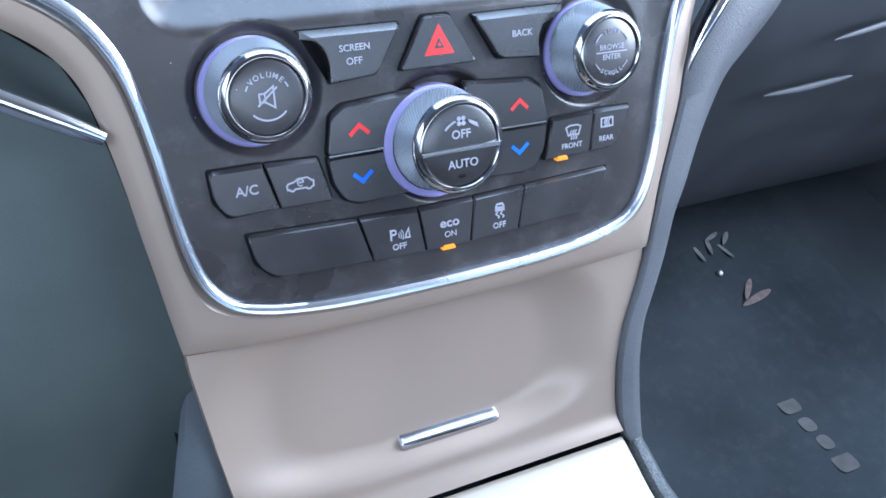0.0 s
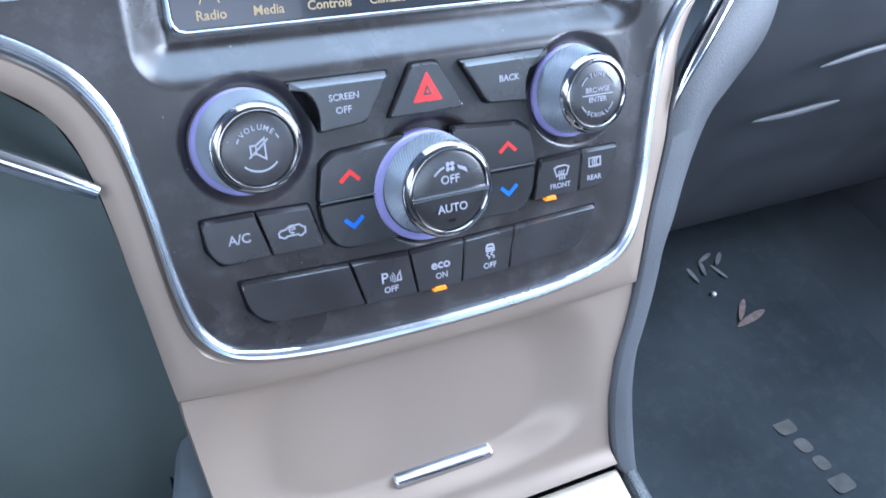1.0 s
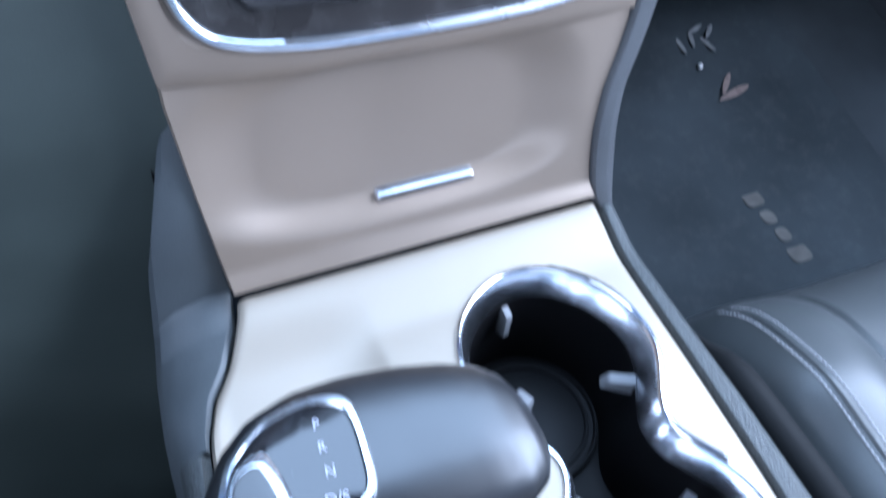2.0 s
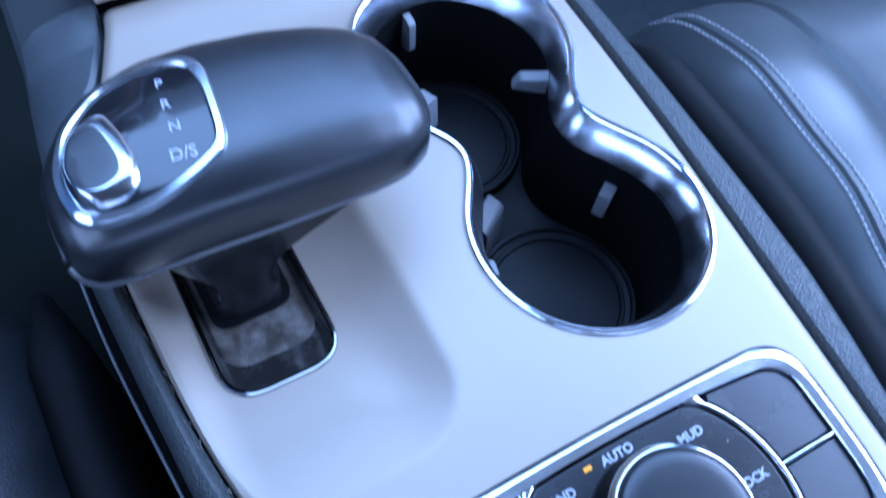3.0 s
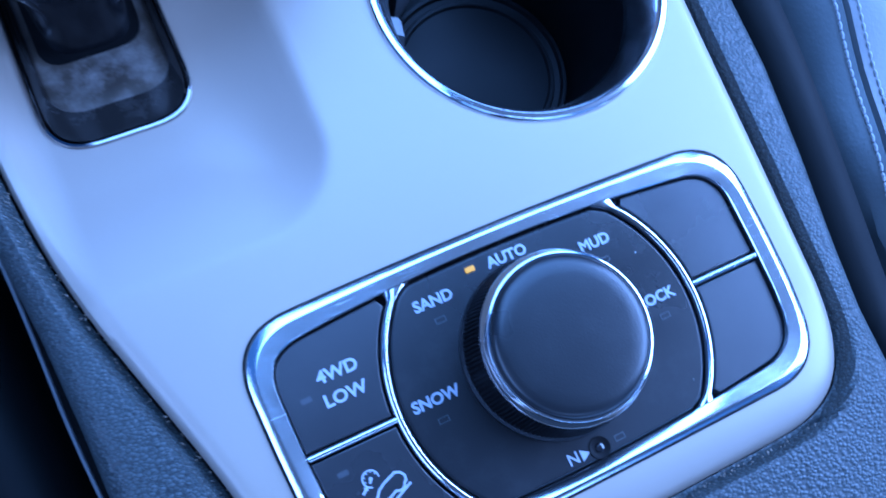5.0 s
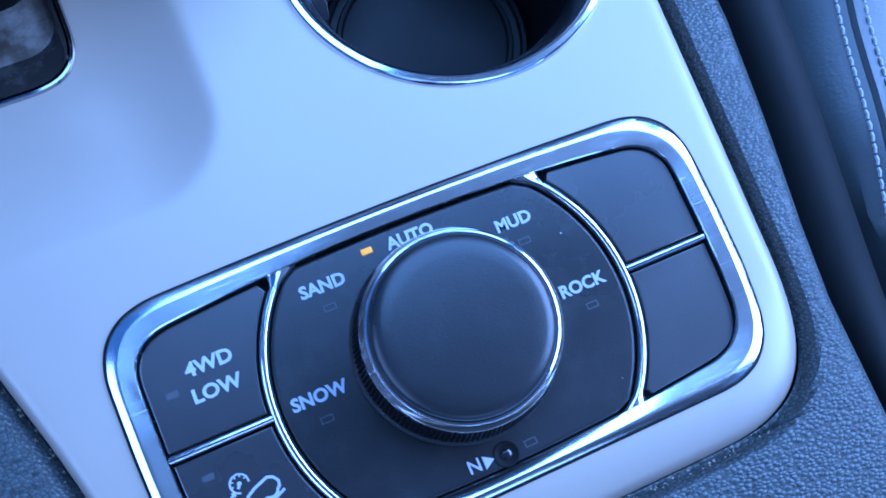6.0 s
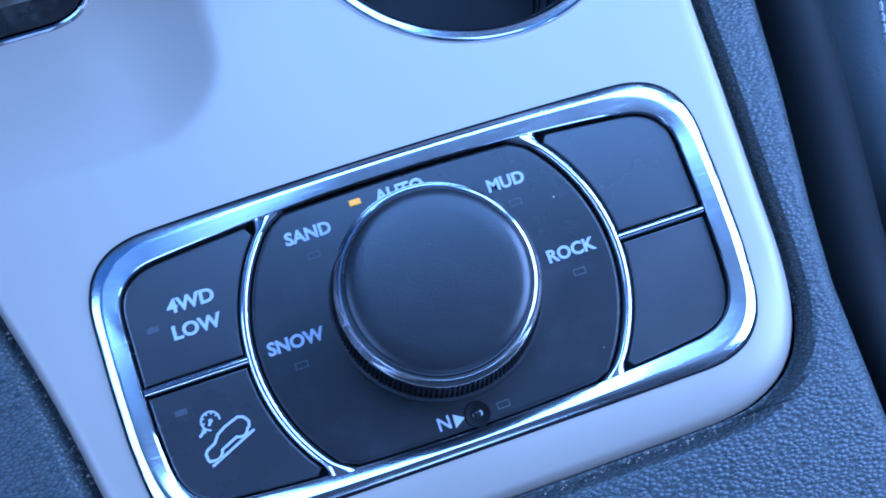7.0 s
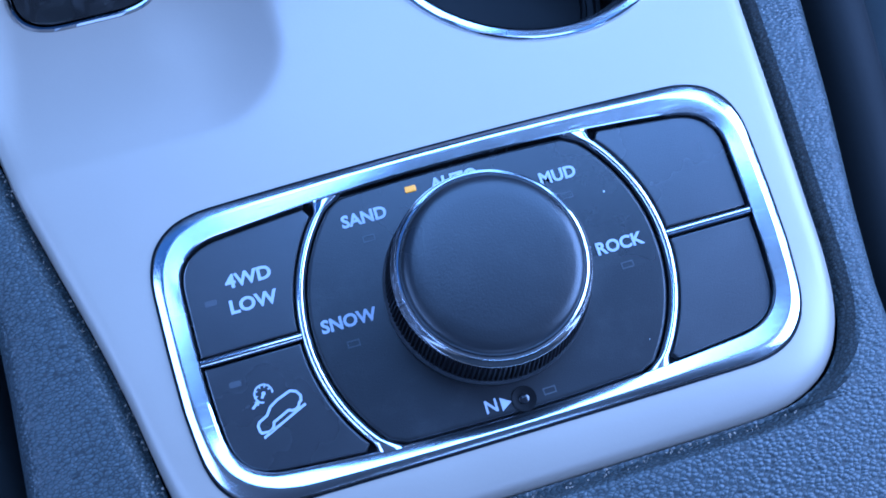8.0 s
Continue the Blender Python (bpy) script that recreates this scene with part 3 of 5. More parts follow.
# ---- passenger side of the dash ----
glove = thing("glovebox", HERE, "dark grey glovebox lid under the passenger dash", "glovebox")
rows = []
for k in np.linspace(0, 1, 24):
    z = 0.02 + 0.36 * k
    y = 0.405 + 0.10 * (1 - k) ** 2 + 0.03 * smoothstep(0.75, 1.0, k)
    rows.append([Vector((x, y + 0.02 * smoothstep(0.20, 0.13, x), z)) for x in np.linspace(0.135, 0.76, 24)])
rows = [[p + Vector((0, dy, dz)) for p in rows[0]] for dy, dz in ((0.30, -0.205), (0.16, -0.192), (0.105, -0.176), (0.080, -0.160), (0.064, -0.142), (0.050, -0.115), (0.036, -0.080), (0.020, -0.045), (0.008, -0.020))] + rows
part("lid", grid_mesh(rows), GLOVE_VINYL, glove)
catch = rounded([(-0.045, -0.008), (0.045, -0.008), (0.045, 0.008), (-0.045, 0.008)], 0.006)
# two thin tapered rods, added to imitate soft highlight streaks on the lid
lip = tube(resample([(0.366, 0.4785, 0.0485), (0.40, 0.4765, 0.0505), (0.455, 0.4765, 0.0545)], 24), lambda t: 0.0005 + 0.0024 * min(1.0, 4 * t * (1 - t)) ** 0.6, 10)
part("lip", lip, GLOVE_VINYL, glove, "thin rod standing for a highlight streak")
streak_rod = tube(resample([(0.386, 0.452, 0.103), (0.427, 0.451, 0.110), (0.49, 0.449, 0.117)], 24), lambda t: 0.0005 + 0.0022 * min(1.0, 4 * t * (1 - t)) ** 0.6, 10)
part("streak_rod", streak_rod, GLOVE_VINYL, glove)
handle_m = Matrix.Translation((0.33, 0.408, 0.245)) @ Matrix.Rotation(radians(80), 4, "X")
part("handle", moved(slab(catch, -0.004, 0.006, 0.004), handle_m), GLOVE_VINYL, glove)

tunnel_rows = []
for y in np.linspace(-0.45, 0.95, 50):
    x = at([-0.45, 0.0, 0.15, 0.27, 0.4, 0.95], [0.094, 0.096, 0.106, 0.112, 0.118, 0.15], y)
    top = at([-0.45, 0.26, 0.30, 0.42, 0.95], [-0.014, -0.012, 0.0, 0.10, 0.2], y)
    tunnel_rows.append([Vector((x, y, top)), Vector((x + 0.004, y, top - 0.02)), Vector((x + 0.006, y, -0.12)), Vector((x + 0.02, y, -0.24)), Vector((x + 0.06, y, floor_z(y) - 0.012))])
tun = part("tunnel_carpet", grid_mesh(tunnel_rows), CARPET)
tagged(tun, "black carpeted tunnel side on the passenger footwell", "carpet", kind="structure")
left_rows = [[Vector((-p.x - 0.004 if p.y < 0.2 else -p.x + 0.0, p.y if p.y < 0.3 else p.y, min(p.z, -0.012))) for p in r] for r in tunnel_rows if r[0].y < 0.31]
tun2 = part("tunnel_carpet", grid_mesh(left_rows), CARPET)
tagged(tun2, "black carpeted tunnel side on the driver's footwell", "carpet", kind="structure")

# ---- storage bin door ----
bin_thing = thing("storage_bin", DASH, "closed champagne storage bin door with a hollowed face", "bin door")
BL = ([-145.4, -122, -99, -75, -60, -50.5], [-94.3, -98, -101.5, -104.6, -106.5, -107.6])
BR = ([-145.4, -140, -128, -109, -88.5, -69.5, -52], [90.2, 88.6, 87.4, 87.4, 90.7, 97.2, 102.0])


def bin_w(u, v):
    """Depth of the door's face in millimetres: a soft bowl that runs out at the lower lip."""
    x, y = (u + 13) / 93.0, (v + 92) / 38.0
    if y > 0:
        y *= 0.75
    r = (abs(x) ** 3.2 + abs(y) ** 3.2) ** (1 / 3.2)
    bowl = 1 - smoothstep(0.66, 1.04, r)
    return -3.2 - 8.0 * bowl + 4.0 * smoothstep(-135, -147, v)


rows = []
for v in np.linspace(-145.4, -53.7, 64):
    lo, hi = at(*BL, v), at(*BR, v)
    row = [Vector(((lo + (hi - lo) * s) / 1000, (v + (3.7 * (abs(2 * s - 1)) ** 3 if v > -56 else 0)) / 1000, bin_w(lo + (hi - lo) * s, v) / 1000)) for s in np.linspace(0, 1, 90)]
    rows.append([row[0] + Vector((-0.0006, 0, -0.006))] + [row[0] + Vector((-0.0004, 0, -0.001))] + row + [row[-1] + Vector((0.0004, 0, -0.001)), row[-1] + Vector((0.0006, 0, -0.006))])
rows = [[p + Vector((0, -0.0006, -0.006)) for p in rows[0]]] + rows + [[p + Vector((0, 0.0005, -0.006)) for p in rows[-1]]]
part("door", grid_mesh(rows), CHAMPAGNE, bin_thing)
hl = rounded([(-0.0252, -0.0028), (0.0245, -0.0028), (0.0245, 0.0036), (-0.0252, 0.0036)], 0.0020)
bar_m = Matrix.Translation((0.0008, -0.1212, -0.0105)) @ Matrix.Rotation(radians(23), 4, "X")
part("handle", moved(slab(hl, -0.004, 0.0034, 0.0016), bar_m), BAR_METAL, bin_thing, "brushed chrome pull bar")

# dark gap behind the joints
back = rounded([(-0.112, -0.16), (0.108, -0.16), (0.115, -0.04), (-0.118, -0.04)], 0.004)
part("joint_backing", slab(back, -0.040, -0.0195, 0.001), WELL_BLACK, bin_thing)

# ---- centre console ----
console = thing("centre_console", HERE, "champagne centre console top set in dark pebbled vinyl", "console")
LY = [-49.0, -48.7, -47.4, -44.2, -38.5, -26, -7, 12, 33, 55, 79, 110, 150, 188, 202, 216, 230.6, 243, 259, 268.0]
LX = [-52.0, -62.0, -69.5, -76.0, -80.3, -83.2, -87, -92, -98.5, -105, -110.2, -113.2, -114.3, -114, -112.5, -109.8, -104, -94.5, -86.3, -83.4]
RY = [-49.0, -48.7, -47.2, -43.2, -36.0, -24, 2, 30, 58, 91, 125, 173, 220, 238, 260, 268.0]
RX = [46.0, 57.0, 65.5, 73.8, 79.8, 83.6, 86.0, 88.3, 90.4, 93.0, 95.4, 97.5, 98.7, 99.5, 101.0, 101.9]
_l = curve_through([(x, y, 0) for x, y in zip(LX, LY)], 6)
_r = curve_through([(x, y, 0) for x, y in zip(RX, RY)], 6)
LX, LY = [p.x for p in _l], list(np.maximum.accumulate([p.y for p in _l]))
RX, RY = [p.x for p in _r], list(np.maximum.accumulate([p.y for p in _r]))
CUP_F, CUP_R, CUP_RAD = (0.0421, 0.1994), (0.0430, 0.1049), 0.0466


def cup_gap(x, y):
    """How far a place lies outside the joined rim of the two cups."""
    a = math.hypot(x - CUP_F[0], y - CUP_F[1]) - CUP_RAD
    b = math.hypot(x - CUP_R[0], y - CUP_R[1]) - CUP_RAD
    k = 0.034
    h = max(k - abs(a - b), 0) / k
    return min(a, b) - h * h * k / 4


def gate_gap(x, y):
    """How far a place lies outside the shifter opening."""
    px, py = abs(x + 0.0790) - 0.0202 + 0.012, abs(y - 0.1528) - 0.0522 + 0.012
    return math.hypot(max(px, 0), max(py, 0)) + min(max(px, py), 0) - 0.012


def half_at(y, wide):
    """Half width of the switch panel at that height: it narrows towards the armrest."""
    return wide * at([-0.036, -0.022, -0.010, 0.004, 0.022, 0.037], [0.940, 0.963, 0.984, 0.994, 1.0, 1.0], y)


def panel_gap(x, y):
    """How far a place lies outside the opening of the switch panel."""
    px, py = abs(x - 0.0002) - half_at(y, 0.0744) + 0.015, abs(y - 0.0003) - 0.0350 + 0.015
    return math.hypot(max(px, 0), max(py, 0)) + min(max(px, py), 0) - 0.015


outline_pts = [Vector((at(LY, LX, y) / 1000, y / 1000)) for y in list(np.linspace(268.0, -36, 150)) + list(-49 + 13 * (1 - np.linspace(0, 1, 40)) ** 3)] + [Vector((at(RY, RX, y) / 1000, y / 1000)) for y in list(-49 + 13 * np.linspace(0, 1, 40) ** 3) + list(np.linspace(-36, 268.0, 150))]
edge_lines = list(zip(outline_pts, outline_pts[1:]))
EA = np.array([(a.x, a.y) for a, b in edge_lines])
EB = np.array([(b.x, b.y) for a, b in edge_lines])


def edge_gap(x, y):
    d = EB - EA
    t = np.clip(((np.array((x, y)) - EA) * d).sum(1) / np.maximum((d * d).sum(1), 1e-12), 0, 1)
    return float(np.sqrt((((np.array((x, y)) - EA) - t[:, None] * d) ** 2).sum(1).min()))


def dip_z(x, y):
    """The hollow in which the shifter stands: creased on two sides, running out forwards."""
    r = 0.024
    qx, qy = x + 0.0315 + r, 0.0560 - y + r
    inside = r - math.hypot(max(qx, 0), max(qy, 0)) - min(max(qx, qy), 0)
    t = min(1.0, max(0.0, inside / 0.032))
    k = smoothstep(-0.070, -0.042, x)
    soft = 0.40 + 0.60 * smoothstep(0.056, 0.105, y)
    crisp = 0.50 + 0.50 * smoothstep(0.056, 0.092, y)
    left = 1 - smoothstep(-0.100, -0.118, x)
    return -0.0082 * (1 - (1 - t) ** 2) * (k * crisp + (1 - k) * soft) * (1 - smoothstep(0.20, 0.262, y)) * left


def settle(x, y):
    """Draws a point that lies close to the rim of an opening onto that rim."""
    for gap in (cup_gap, gate_gap, panel_gap):
        g = gap(x, y)
        if abs(g) < 0.00125:
            e = 1e-5
            gx, gy = (gap(x + e, y) - g) / e, (gap(x, y + e) - g) / e
            n = max(gx * gx + gy * gy, 0.2)
            return x - g * gx / n, y - g * gy / n
    return x, y


def top_z(x, y):
    z = 0.0064 * smoothstep(0.232, 0.270, y) + dip_z(x, y)
    d = edge_gap(x, y)
    r = 0.0045
    if d < r:
        z -= (r - math.sqrt(max(r * r - (r - d) ** 2, 0))) * 0.8
    z -= 0.0034 * max(0.0, 1 - d / 0.0122) ** 2 * smoothstep(-0.010, -0.044, y)
    return z


bm = bmesh.new()
ys = [-48.98, -48.94, -48.85, -48.7, -48.45, -48.1, -47.6, -47, -46.2, -45.2, -44, -42.6, -41, -39.5] + list(np.linspace(-38, 266, 153)) + [266.9, 268.0]
ss = [0, 0.006, 0.013, 0.02, 0.03] + list(np.linspace(0.045, 0.955, 86)) + [0.97, 0.98, 0.987, 0.994, 1]
prev = None
for y in ys:
    lo, hi = at(LY, LX, y) / 1000, at(RY, RX, y) / 1000
    row = []
    for s in ss:
        x = lo + (hi - lo) * s
        px, py = settle(x, y / 1000)
        row.append(bm.verts.new((px, py, top_z(px, py))))
    row = [bm.verts.new((lo - 0.0002, y / 1000, -0.010))] + row + [bm.verts.new((hi + 0.0002, y / 1000, -0.010))]
    if prev:
        for i in range(len(row) - 1):
            f = (prev[i], prev[i + 1], row[i + 1], row[i])
            cx, cy = sum(v.co.x for v in f) / 4, sum(v.co.y for v in f) / 4
            if min(cup_gap(cx, cy), gate_gap(cx, cy), panel_gap(cx, cy)) > -0.0003 or i in (0, len(row) - 2):
                bm.faces.new(f)
    prev = row
bm.verts.ensure_lookup_table()
rear = bm.verts[:len(ss) + 2]
low = [bm.verts.new((v.co.x, v.co.y - 0.0003, -0.011)) for v in rear]
for i in range(len(rear) - 1):
    bm.faces.new((rear[i], rear[i + 1], low[i + 1], low[i]))
part("top_plate", bm, CONSOLE_PAINT, console, "champagne painted top plate")

# pebbled vinyl that frames the plate
OUT_LY = [-420, -60, 5, 31, 55, 84, 124, 160, 196, 207.5]
OUT_LX = [-114, -115, -115.5, -116.5, -118, -121.2, -123.5, -125.3, -125.5, -124.8]
OUT_RY = [-420, -60, -27, -7, 23, 53, 88, 150, 208, 242, 268, 275]
OUT_RX = [93, 94, 95.5, 98.5, 104, 108.5, 110.5, 112.4, 112.2, 112.2, 113.5, 115]


def vinyl_z(x, y, near, far):
    """Height of the vinyl in millimetres: near: distance to the plate, far: to the outer edge."""
    soft = 4.2 if x < 0 and y > -40 else 3.0
    z = -0.6 - 5.2 * (1 - smoothstep(0, soft, near)) + 6.4 * smoothstep(232, 270, y)
    wide, drop = (8.0, 9.0) if x < 0 else (6.0, 9.0)
    if far < wide:
        z -= drop * (1 - math.sqrt(max(0.0, 1 - ((wide - far) / wide) ** 2)))
    return z


def frame_rows(sign):
    out = []
    ys = list(-49.05 + 13 * np.linspace(0, 1, 30) ** 2.5) + list(np.linspace(-35, 207.5 if sign < 0 else 272, 140))
    for y in ys:
        if sign < 0:
            i, o = at(LY, LX, y) - 0.8, at(OUT_LY, OUT_LX, y)
        else:
            i, o = at(RY, RX, min(y, 268.0)) + 0.8, at(OUT_RY, OUT_RX, y)
        span = abs(o - i)
        cuts = [0, 0.5, 1.0, 1.6, 2.4, 3.5] + [3.5 + (span - 9.0) * k for k in (0.2, 0.4, 0.6, 0.8)] + [span - d for d in (5.5, 4.2, 3.0, 1.8, 0.8, 0.0)]
        row = []
        for s in sorted(min(max(s, 0), span) for s in cuts):
            x = i + sign * s
            row.append((x, vinyl_z(x, y, edge_gap(x / 1000, y / 1000) * 1000 - 0.5 if y < 260 else s, span - s)))
        row += [(o + sign * 0.3, -22), (o - sign * 0.5, -70)]
        out.append([Vector((x / 1000, y / 1000, z / 1000)) for x, z in row])
    return out


def rear_rows():
    out = []
    for y in list(np.linspace(-80.5, -53, 24)) + list(np.linspace(-52.5, -49.6, 10)) + [-49.05]:
        a, b = at(OUT_LY, OUT_LX, y), at(OUT_RY, OUT_RX, y)
        row = [(a + 0.5, -70), (a - 0.3, -22)]
        for s in [0, 0.8, 1.8, 3.0, 4.2, 5.5, 7.5, 10] + list(np.linspace(13, b - a - 13, 60)) + [b - a - d for d in (10, 7.5, 5.5, 4.2, 3.0, 1.8, 0.8, 0)]:
            x = a + s
            z = vinyl_z(x, y, edge_gap(x / 1000, y / 1000) * 1000 - 0.5, min(s, b - a - s))
            row.append((x, z - 1.2 * (1 - smoothstep(-80.5, -79.0, y)) ** 2))
        row += [(b + 0.3, -22), (b - 0.5, -70)]
        out.append([Vector((x / 1000, y / 1000, z / 1000)) for x, z in row])
    return out


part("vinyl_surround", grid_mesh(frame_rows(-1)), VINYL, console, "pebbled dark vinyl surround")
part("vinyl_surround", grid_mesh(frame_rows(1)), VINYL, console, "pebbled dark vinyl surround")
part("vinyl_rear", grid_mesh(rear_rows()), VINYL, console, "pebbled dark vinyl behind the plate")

# armrest behind the stitched joint
rest = thing("armrest", HERE, "dark vinyl console armrest behind the switch panel", "armrest")
rows = []
for y, d in ((-80.9, -12), (-81.0, -4), (-81.2, -1.6), (-81.8, -0.8), (-83, -0.4), (-88, 0.0), (-110, 0.4), (-200, 1.0), (-420, 1.0)):
    rows.append([Vector((x / 1000, y / 1000, (d + e) / 1000)) for x, e in ((-114, -60), (-115, -20), (-113, -10), (-109, -4), (-103, -1.6), (-60, -0.6), (0, -0.6), (60, -0.6), (84, -1.6), (89, -4), (92.5, -10), (94, -20), (93, -60))])
part("lid", grid_mesh(rows), SMOOTH_VINYL, rest)

# side of the console in the driver's footwell, with a piped upper edge
side = thing("footwell_panel", HERE, "black side panel with thin grey piping in the driver footwell", "footwell panel")
edge_l = curve_through([(-0.1300, 0.205, -0.03), (-0.1294, 0.182, -0.03), (-0.1289, 0.1425, -0.03), (-0.1243, 0.0787, -0.03), (-0.1227, 0.0335, -0.03), (-0.1198, -0.0075, -0.03), (-0.1190, -0.06, -0.03), (-0.119, -0.30, -0.03)], 6)
part("panel", grid_mesh([[p + Vector(d) for d in ((0.006, 0, -0.004), (0.0004, 0, -0.0006), (-0.0004, 0, -0.002), (-0.002, 0, -0.02), (-0.006, 0, -0.12), (-0.012, 0, -0.27))] for p in edge_l]), STEM_BLACK, side)
part("piping", tube(edge_l, 0.0006, 6), TAB_RUBBER, side, "thin grey piping")

# ---- seats ----
def seat(name, flip, shift, label, hide, slant):
    th = thing(name, HERE, label, "car seat")
    sx = [0.128, 0.130, 0.134, 0.142, 0.152, 0.163, 0.1705, 0.1718, 0.1730, 0.184, 0.200, 0.214, 0.2175, 0.221, 0.235, 0.27, 0.34, 0.44, 0.52, 0.56, 0.575]
    sz = [-0.19, -0.115, -0.076, -0.050, -0.034, -0.0245, -0.0208, -0.0222, -0.0206, -0.0195, -0.021, -0.0255, -0.0285, -0.0265, -0.031, -0.036, -0.038, -0.034, -0.03, -0.06, -0.2]
    rows = []
    for y in list(np.linspace(-0.40, 0.13, 50)) + list(np.linspace(0.135, 0.245, 30)):
        drop = 0.0
        if y > 0.145:
            t = (y - 0.145) / 0.1
            drop = 0.13 * (1 - math.sqrt(max(0.0, 1 - t * t)))
        lean = slant * smoothstep(0.125, -0.09, y) + 0.030 * smoothstep(0.14, 0.25, y) * 0.6
        row = []
        for x, z in zip(sx, sz):
            puff = 0.0012 * math.sin(y * 95 + x * 40) * (1 if 0.14 < x < 0.21 else 0.6)
            xx = max(x - lean * (1 - smoothstep(0.2, 0.4, x)) * (1 if y < 0.13 else -0.6), 0.122 + 0.25 * (x - 0.128))
            row.append(Vector((flip * (xx + shift), y, z - drop + puff * (1 if z > -0.07 else 0))))
        rows.append(row)
    rows.append([Vector((p.x, 0.248, -0.22)) for p in rows[-1]])
    part("cushion", grid_mesh(rows), hide, th)
    line = []
    for side in (6, 8):
        pts = resample([r[side] for r in rows[:-8]], 180)
        line += [tube([a + Vector((0, 0, 0.0003)), a.lerp(b, 0.35) + Vector((0, 0, 0.0008)), a.lerp(b, 0.72) + Vector((0, 0, 0.0003))], 0.00055, 6)
                 for a, b in zip([p + Vector((flip * (0.0035 if side == 8 else -0.0035), 0, 0)) for p in pts], [p + Vector((flip * (0.0035 if side == 8 else -0.0035), 0, 0)) for p in pts[1:]])]
    part("stitching", merge(*line), THREAD, th, "double row of grey stitches")
    rows = []
    for k in np.linspace(0, 1, 50):
        y = -0.40 + 0.602 * k
        end = smoothstep(0.150, 0.203, y) ** 2
        lean = 0.55 * slant * smoothstep(0.10, -0.09, y)
        low = -0.030 * (flip < 0)
        row = []
        for x, z in ((0.1155, -0.28), (0.116, -0.10), (0.117, -0.036), (0.120, -0.018), (0.126, -0.0120), (0.134, -0.0130), (0.1405, -0.021), (0.144, -0.045), (0.143, -0.15)):
            mid = 0.131
            row.append(Vector((flip * (max(mid + (x - mid) * (1 - 0.55 * end) - lean, 0.1) + shift), y, z + low - 0.020 * end)))
        rows.append(row)
    rows.append([p + Vector((0, 0.004, -0.03)) for p in rows[-1]])
    part("side_cover", grid_mesh(rows), SIDE_DARK, th, "dark rounded side cover", angle=85)
    return th


seat("passenger_seat", 1, 0.0, "dark grey leather passenger seat cushion with double stitching", LEATHER, 0.048)
seat("driver_seat", -1, 0.019, "dark leather driver seat cushion beside the console", WORN_LEATHER, 0.026)

# ---- floor mat ----
mat_thing = thing("floor_mat", HERE, "dark carpet floor mat with a worn tan emblem", "floor mat")
rows = []
for y in np.linspace(-0.05, 0.80, 68):
    rows.append([Vector((x, y, floor_z(y) + (0.004 if 0.16 < x < 0.68 else -0.006))) for x in [0.150, 0.158, 0.165] + list(np.linspace(0.18, 0.66, 30)) + [0.675, 0.682, 0.69]])
rows = [[p + Vector((0, -0.004, -0.010)) for p in rows[0]]] + rows + [[p + Vector((0, 0.004, -0.010)) for p in rows[-1]]]
part("carpet", grid_mesh(rows), MAT_PILE, mat_thing)


# ---- controls on the dash face ----
def button(outline, high, label="", name="button", parent=None, radius=0.0012, mat=None, lip=0.0013, drop=0.0016):
    return part(name, slab(rounded(outline, radius), -0.0015, high, 0.00045, lip, drop), mat or BUTTON_BLACK, parent or face, label)


def well(outline, grow=0.0009):
    """A dark joint round a button."""
    c = sum((Vector(p) for p in outline), Vector((0, 0))) / len(outline)
    pts = []
    for p in outline:
        d = Vector(p) - c
        pts.append(c + d * (1 + grow / max(d.length, 1e-6)))
    return slab(rounded(pts, 0.0015), -0.002, 0.0001, 0.0001)


def keyed(outline, high, label, radius=0.0012, lip=0.0013, drop=0.0016):
    part("joint", well(outline), WELL_BLACK, face)
    return button(outline, high, label, radius=radius, lip=lip, drop=drop)


TOP = 0.0020
ac = keyed(mm((-91.2, 16.0), (-71.7, 15.8), (-67.4, -1.6), (-86, -1.9), (-90.4, 4.5)), TOP, "air-conditioning button", radius=[0.0025, 0.0006, 0.0006, 0.004, 0.005])
recirc = keyed(mm((-71.1, 15.7), (-50.9, 14.8), (-46.7, -2.2), (-66.8, -1.8)), TOP, "recirculation button", radius=0.0007)
front_def = keyed(mm((71.1, 15.7), (50.9, 14.8), (46.7, -2.2), (68.8, -1.8)), TOP, "windscreen defrost button", radius=0.0007)
rear_def = keyed(mm((90.2, 15.6), (71.8, 15.8), (69.5, -1.7), (80, -1.3), (85.5, 2.5)), TOP, "rear defrost button", radius=[0.0015, 0.0006, 0.0006, 0.004, 0.004])
keyed(mm((-80.8, -9.8), (-37.8, -11.6), (-33.0, -30.2), (-72, -28.3), (-78.5, -22)), TOP, "blank button", radius=[0.003, 0.0006, 0.0006, 0.005, 0.006])
park = keyed(mm((-37.2, -11.6), (-12.5, -12.4), (-10.2, -30.8), (-32.4, -30.3)), TOP, "parking sensor button", radius=0.0006)
eco = keyed(mm((-11.9, -12.4), (12.6, -12.2), (10.0, -30.9), (-9.6, -30.8)), TOP, "economy mode button", radius=0.0006)
stab = keyed(mm((13.2, -12.2), (36.6, -11.4), (32.8, -29.8), (10.6, -30.8)), TOP, "stability control button", radius=0.0006)
keyed(mm((37.2, -11.4), (78.6, -10.0), (74.5, -22.5), (68.5, -27.8), (33.4, -29.8)), TOP, "blank button", radius=[0.0006, 0.002, 0.006, 0.005, 0.0006])

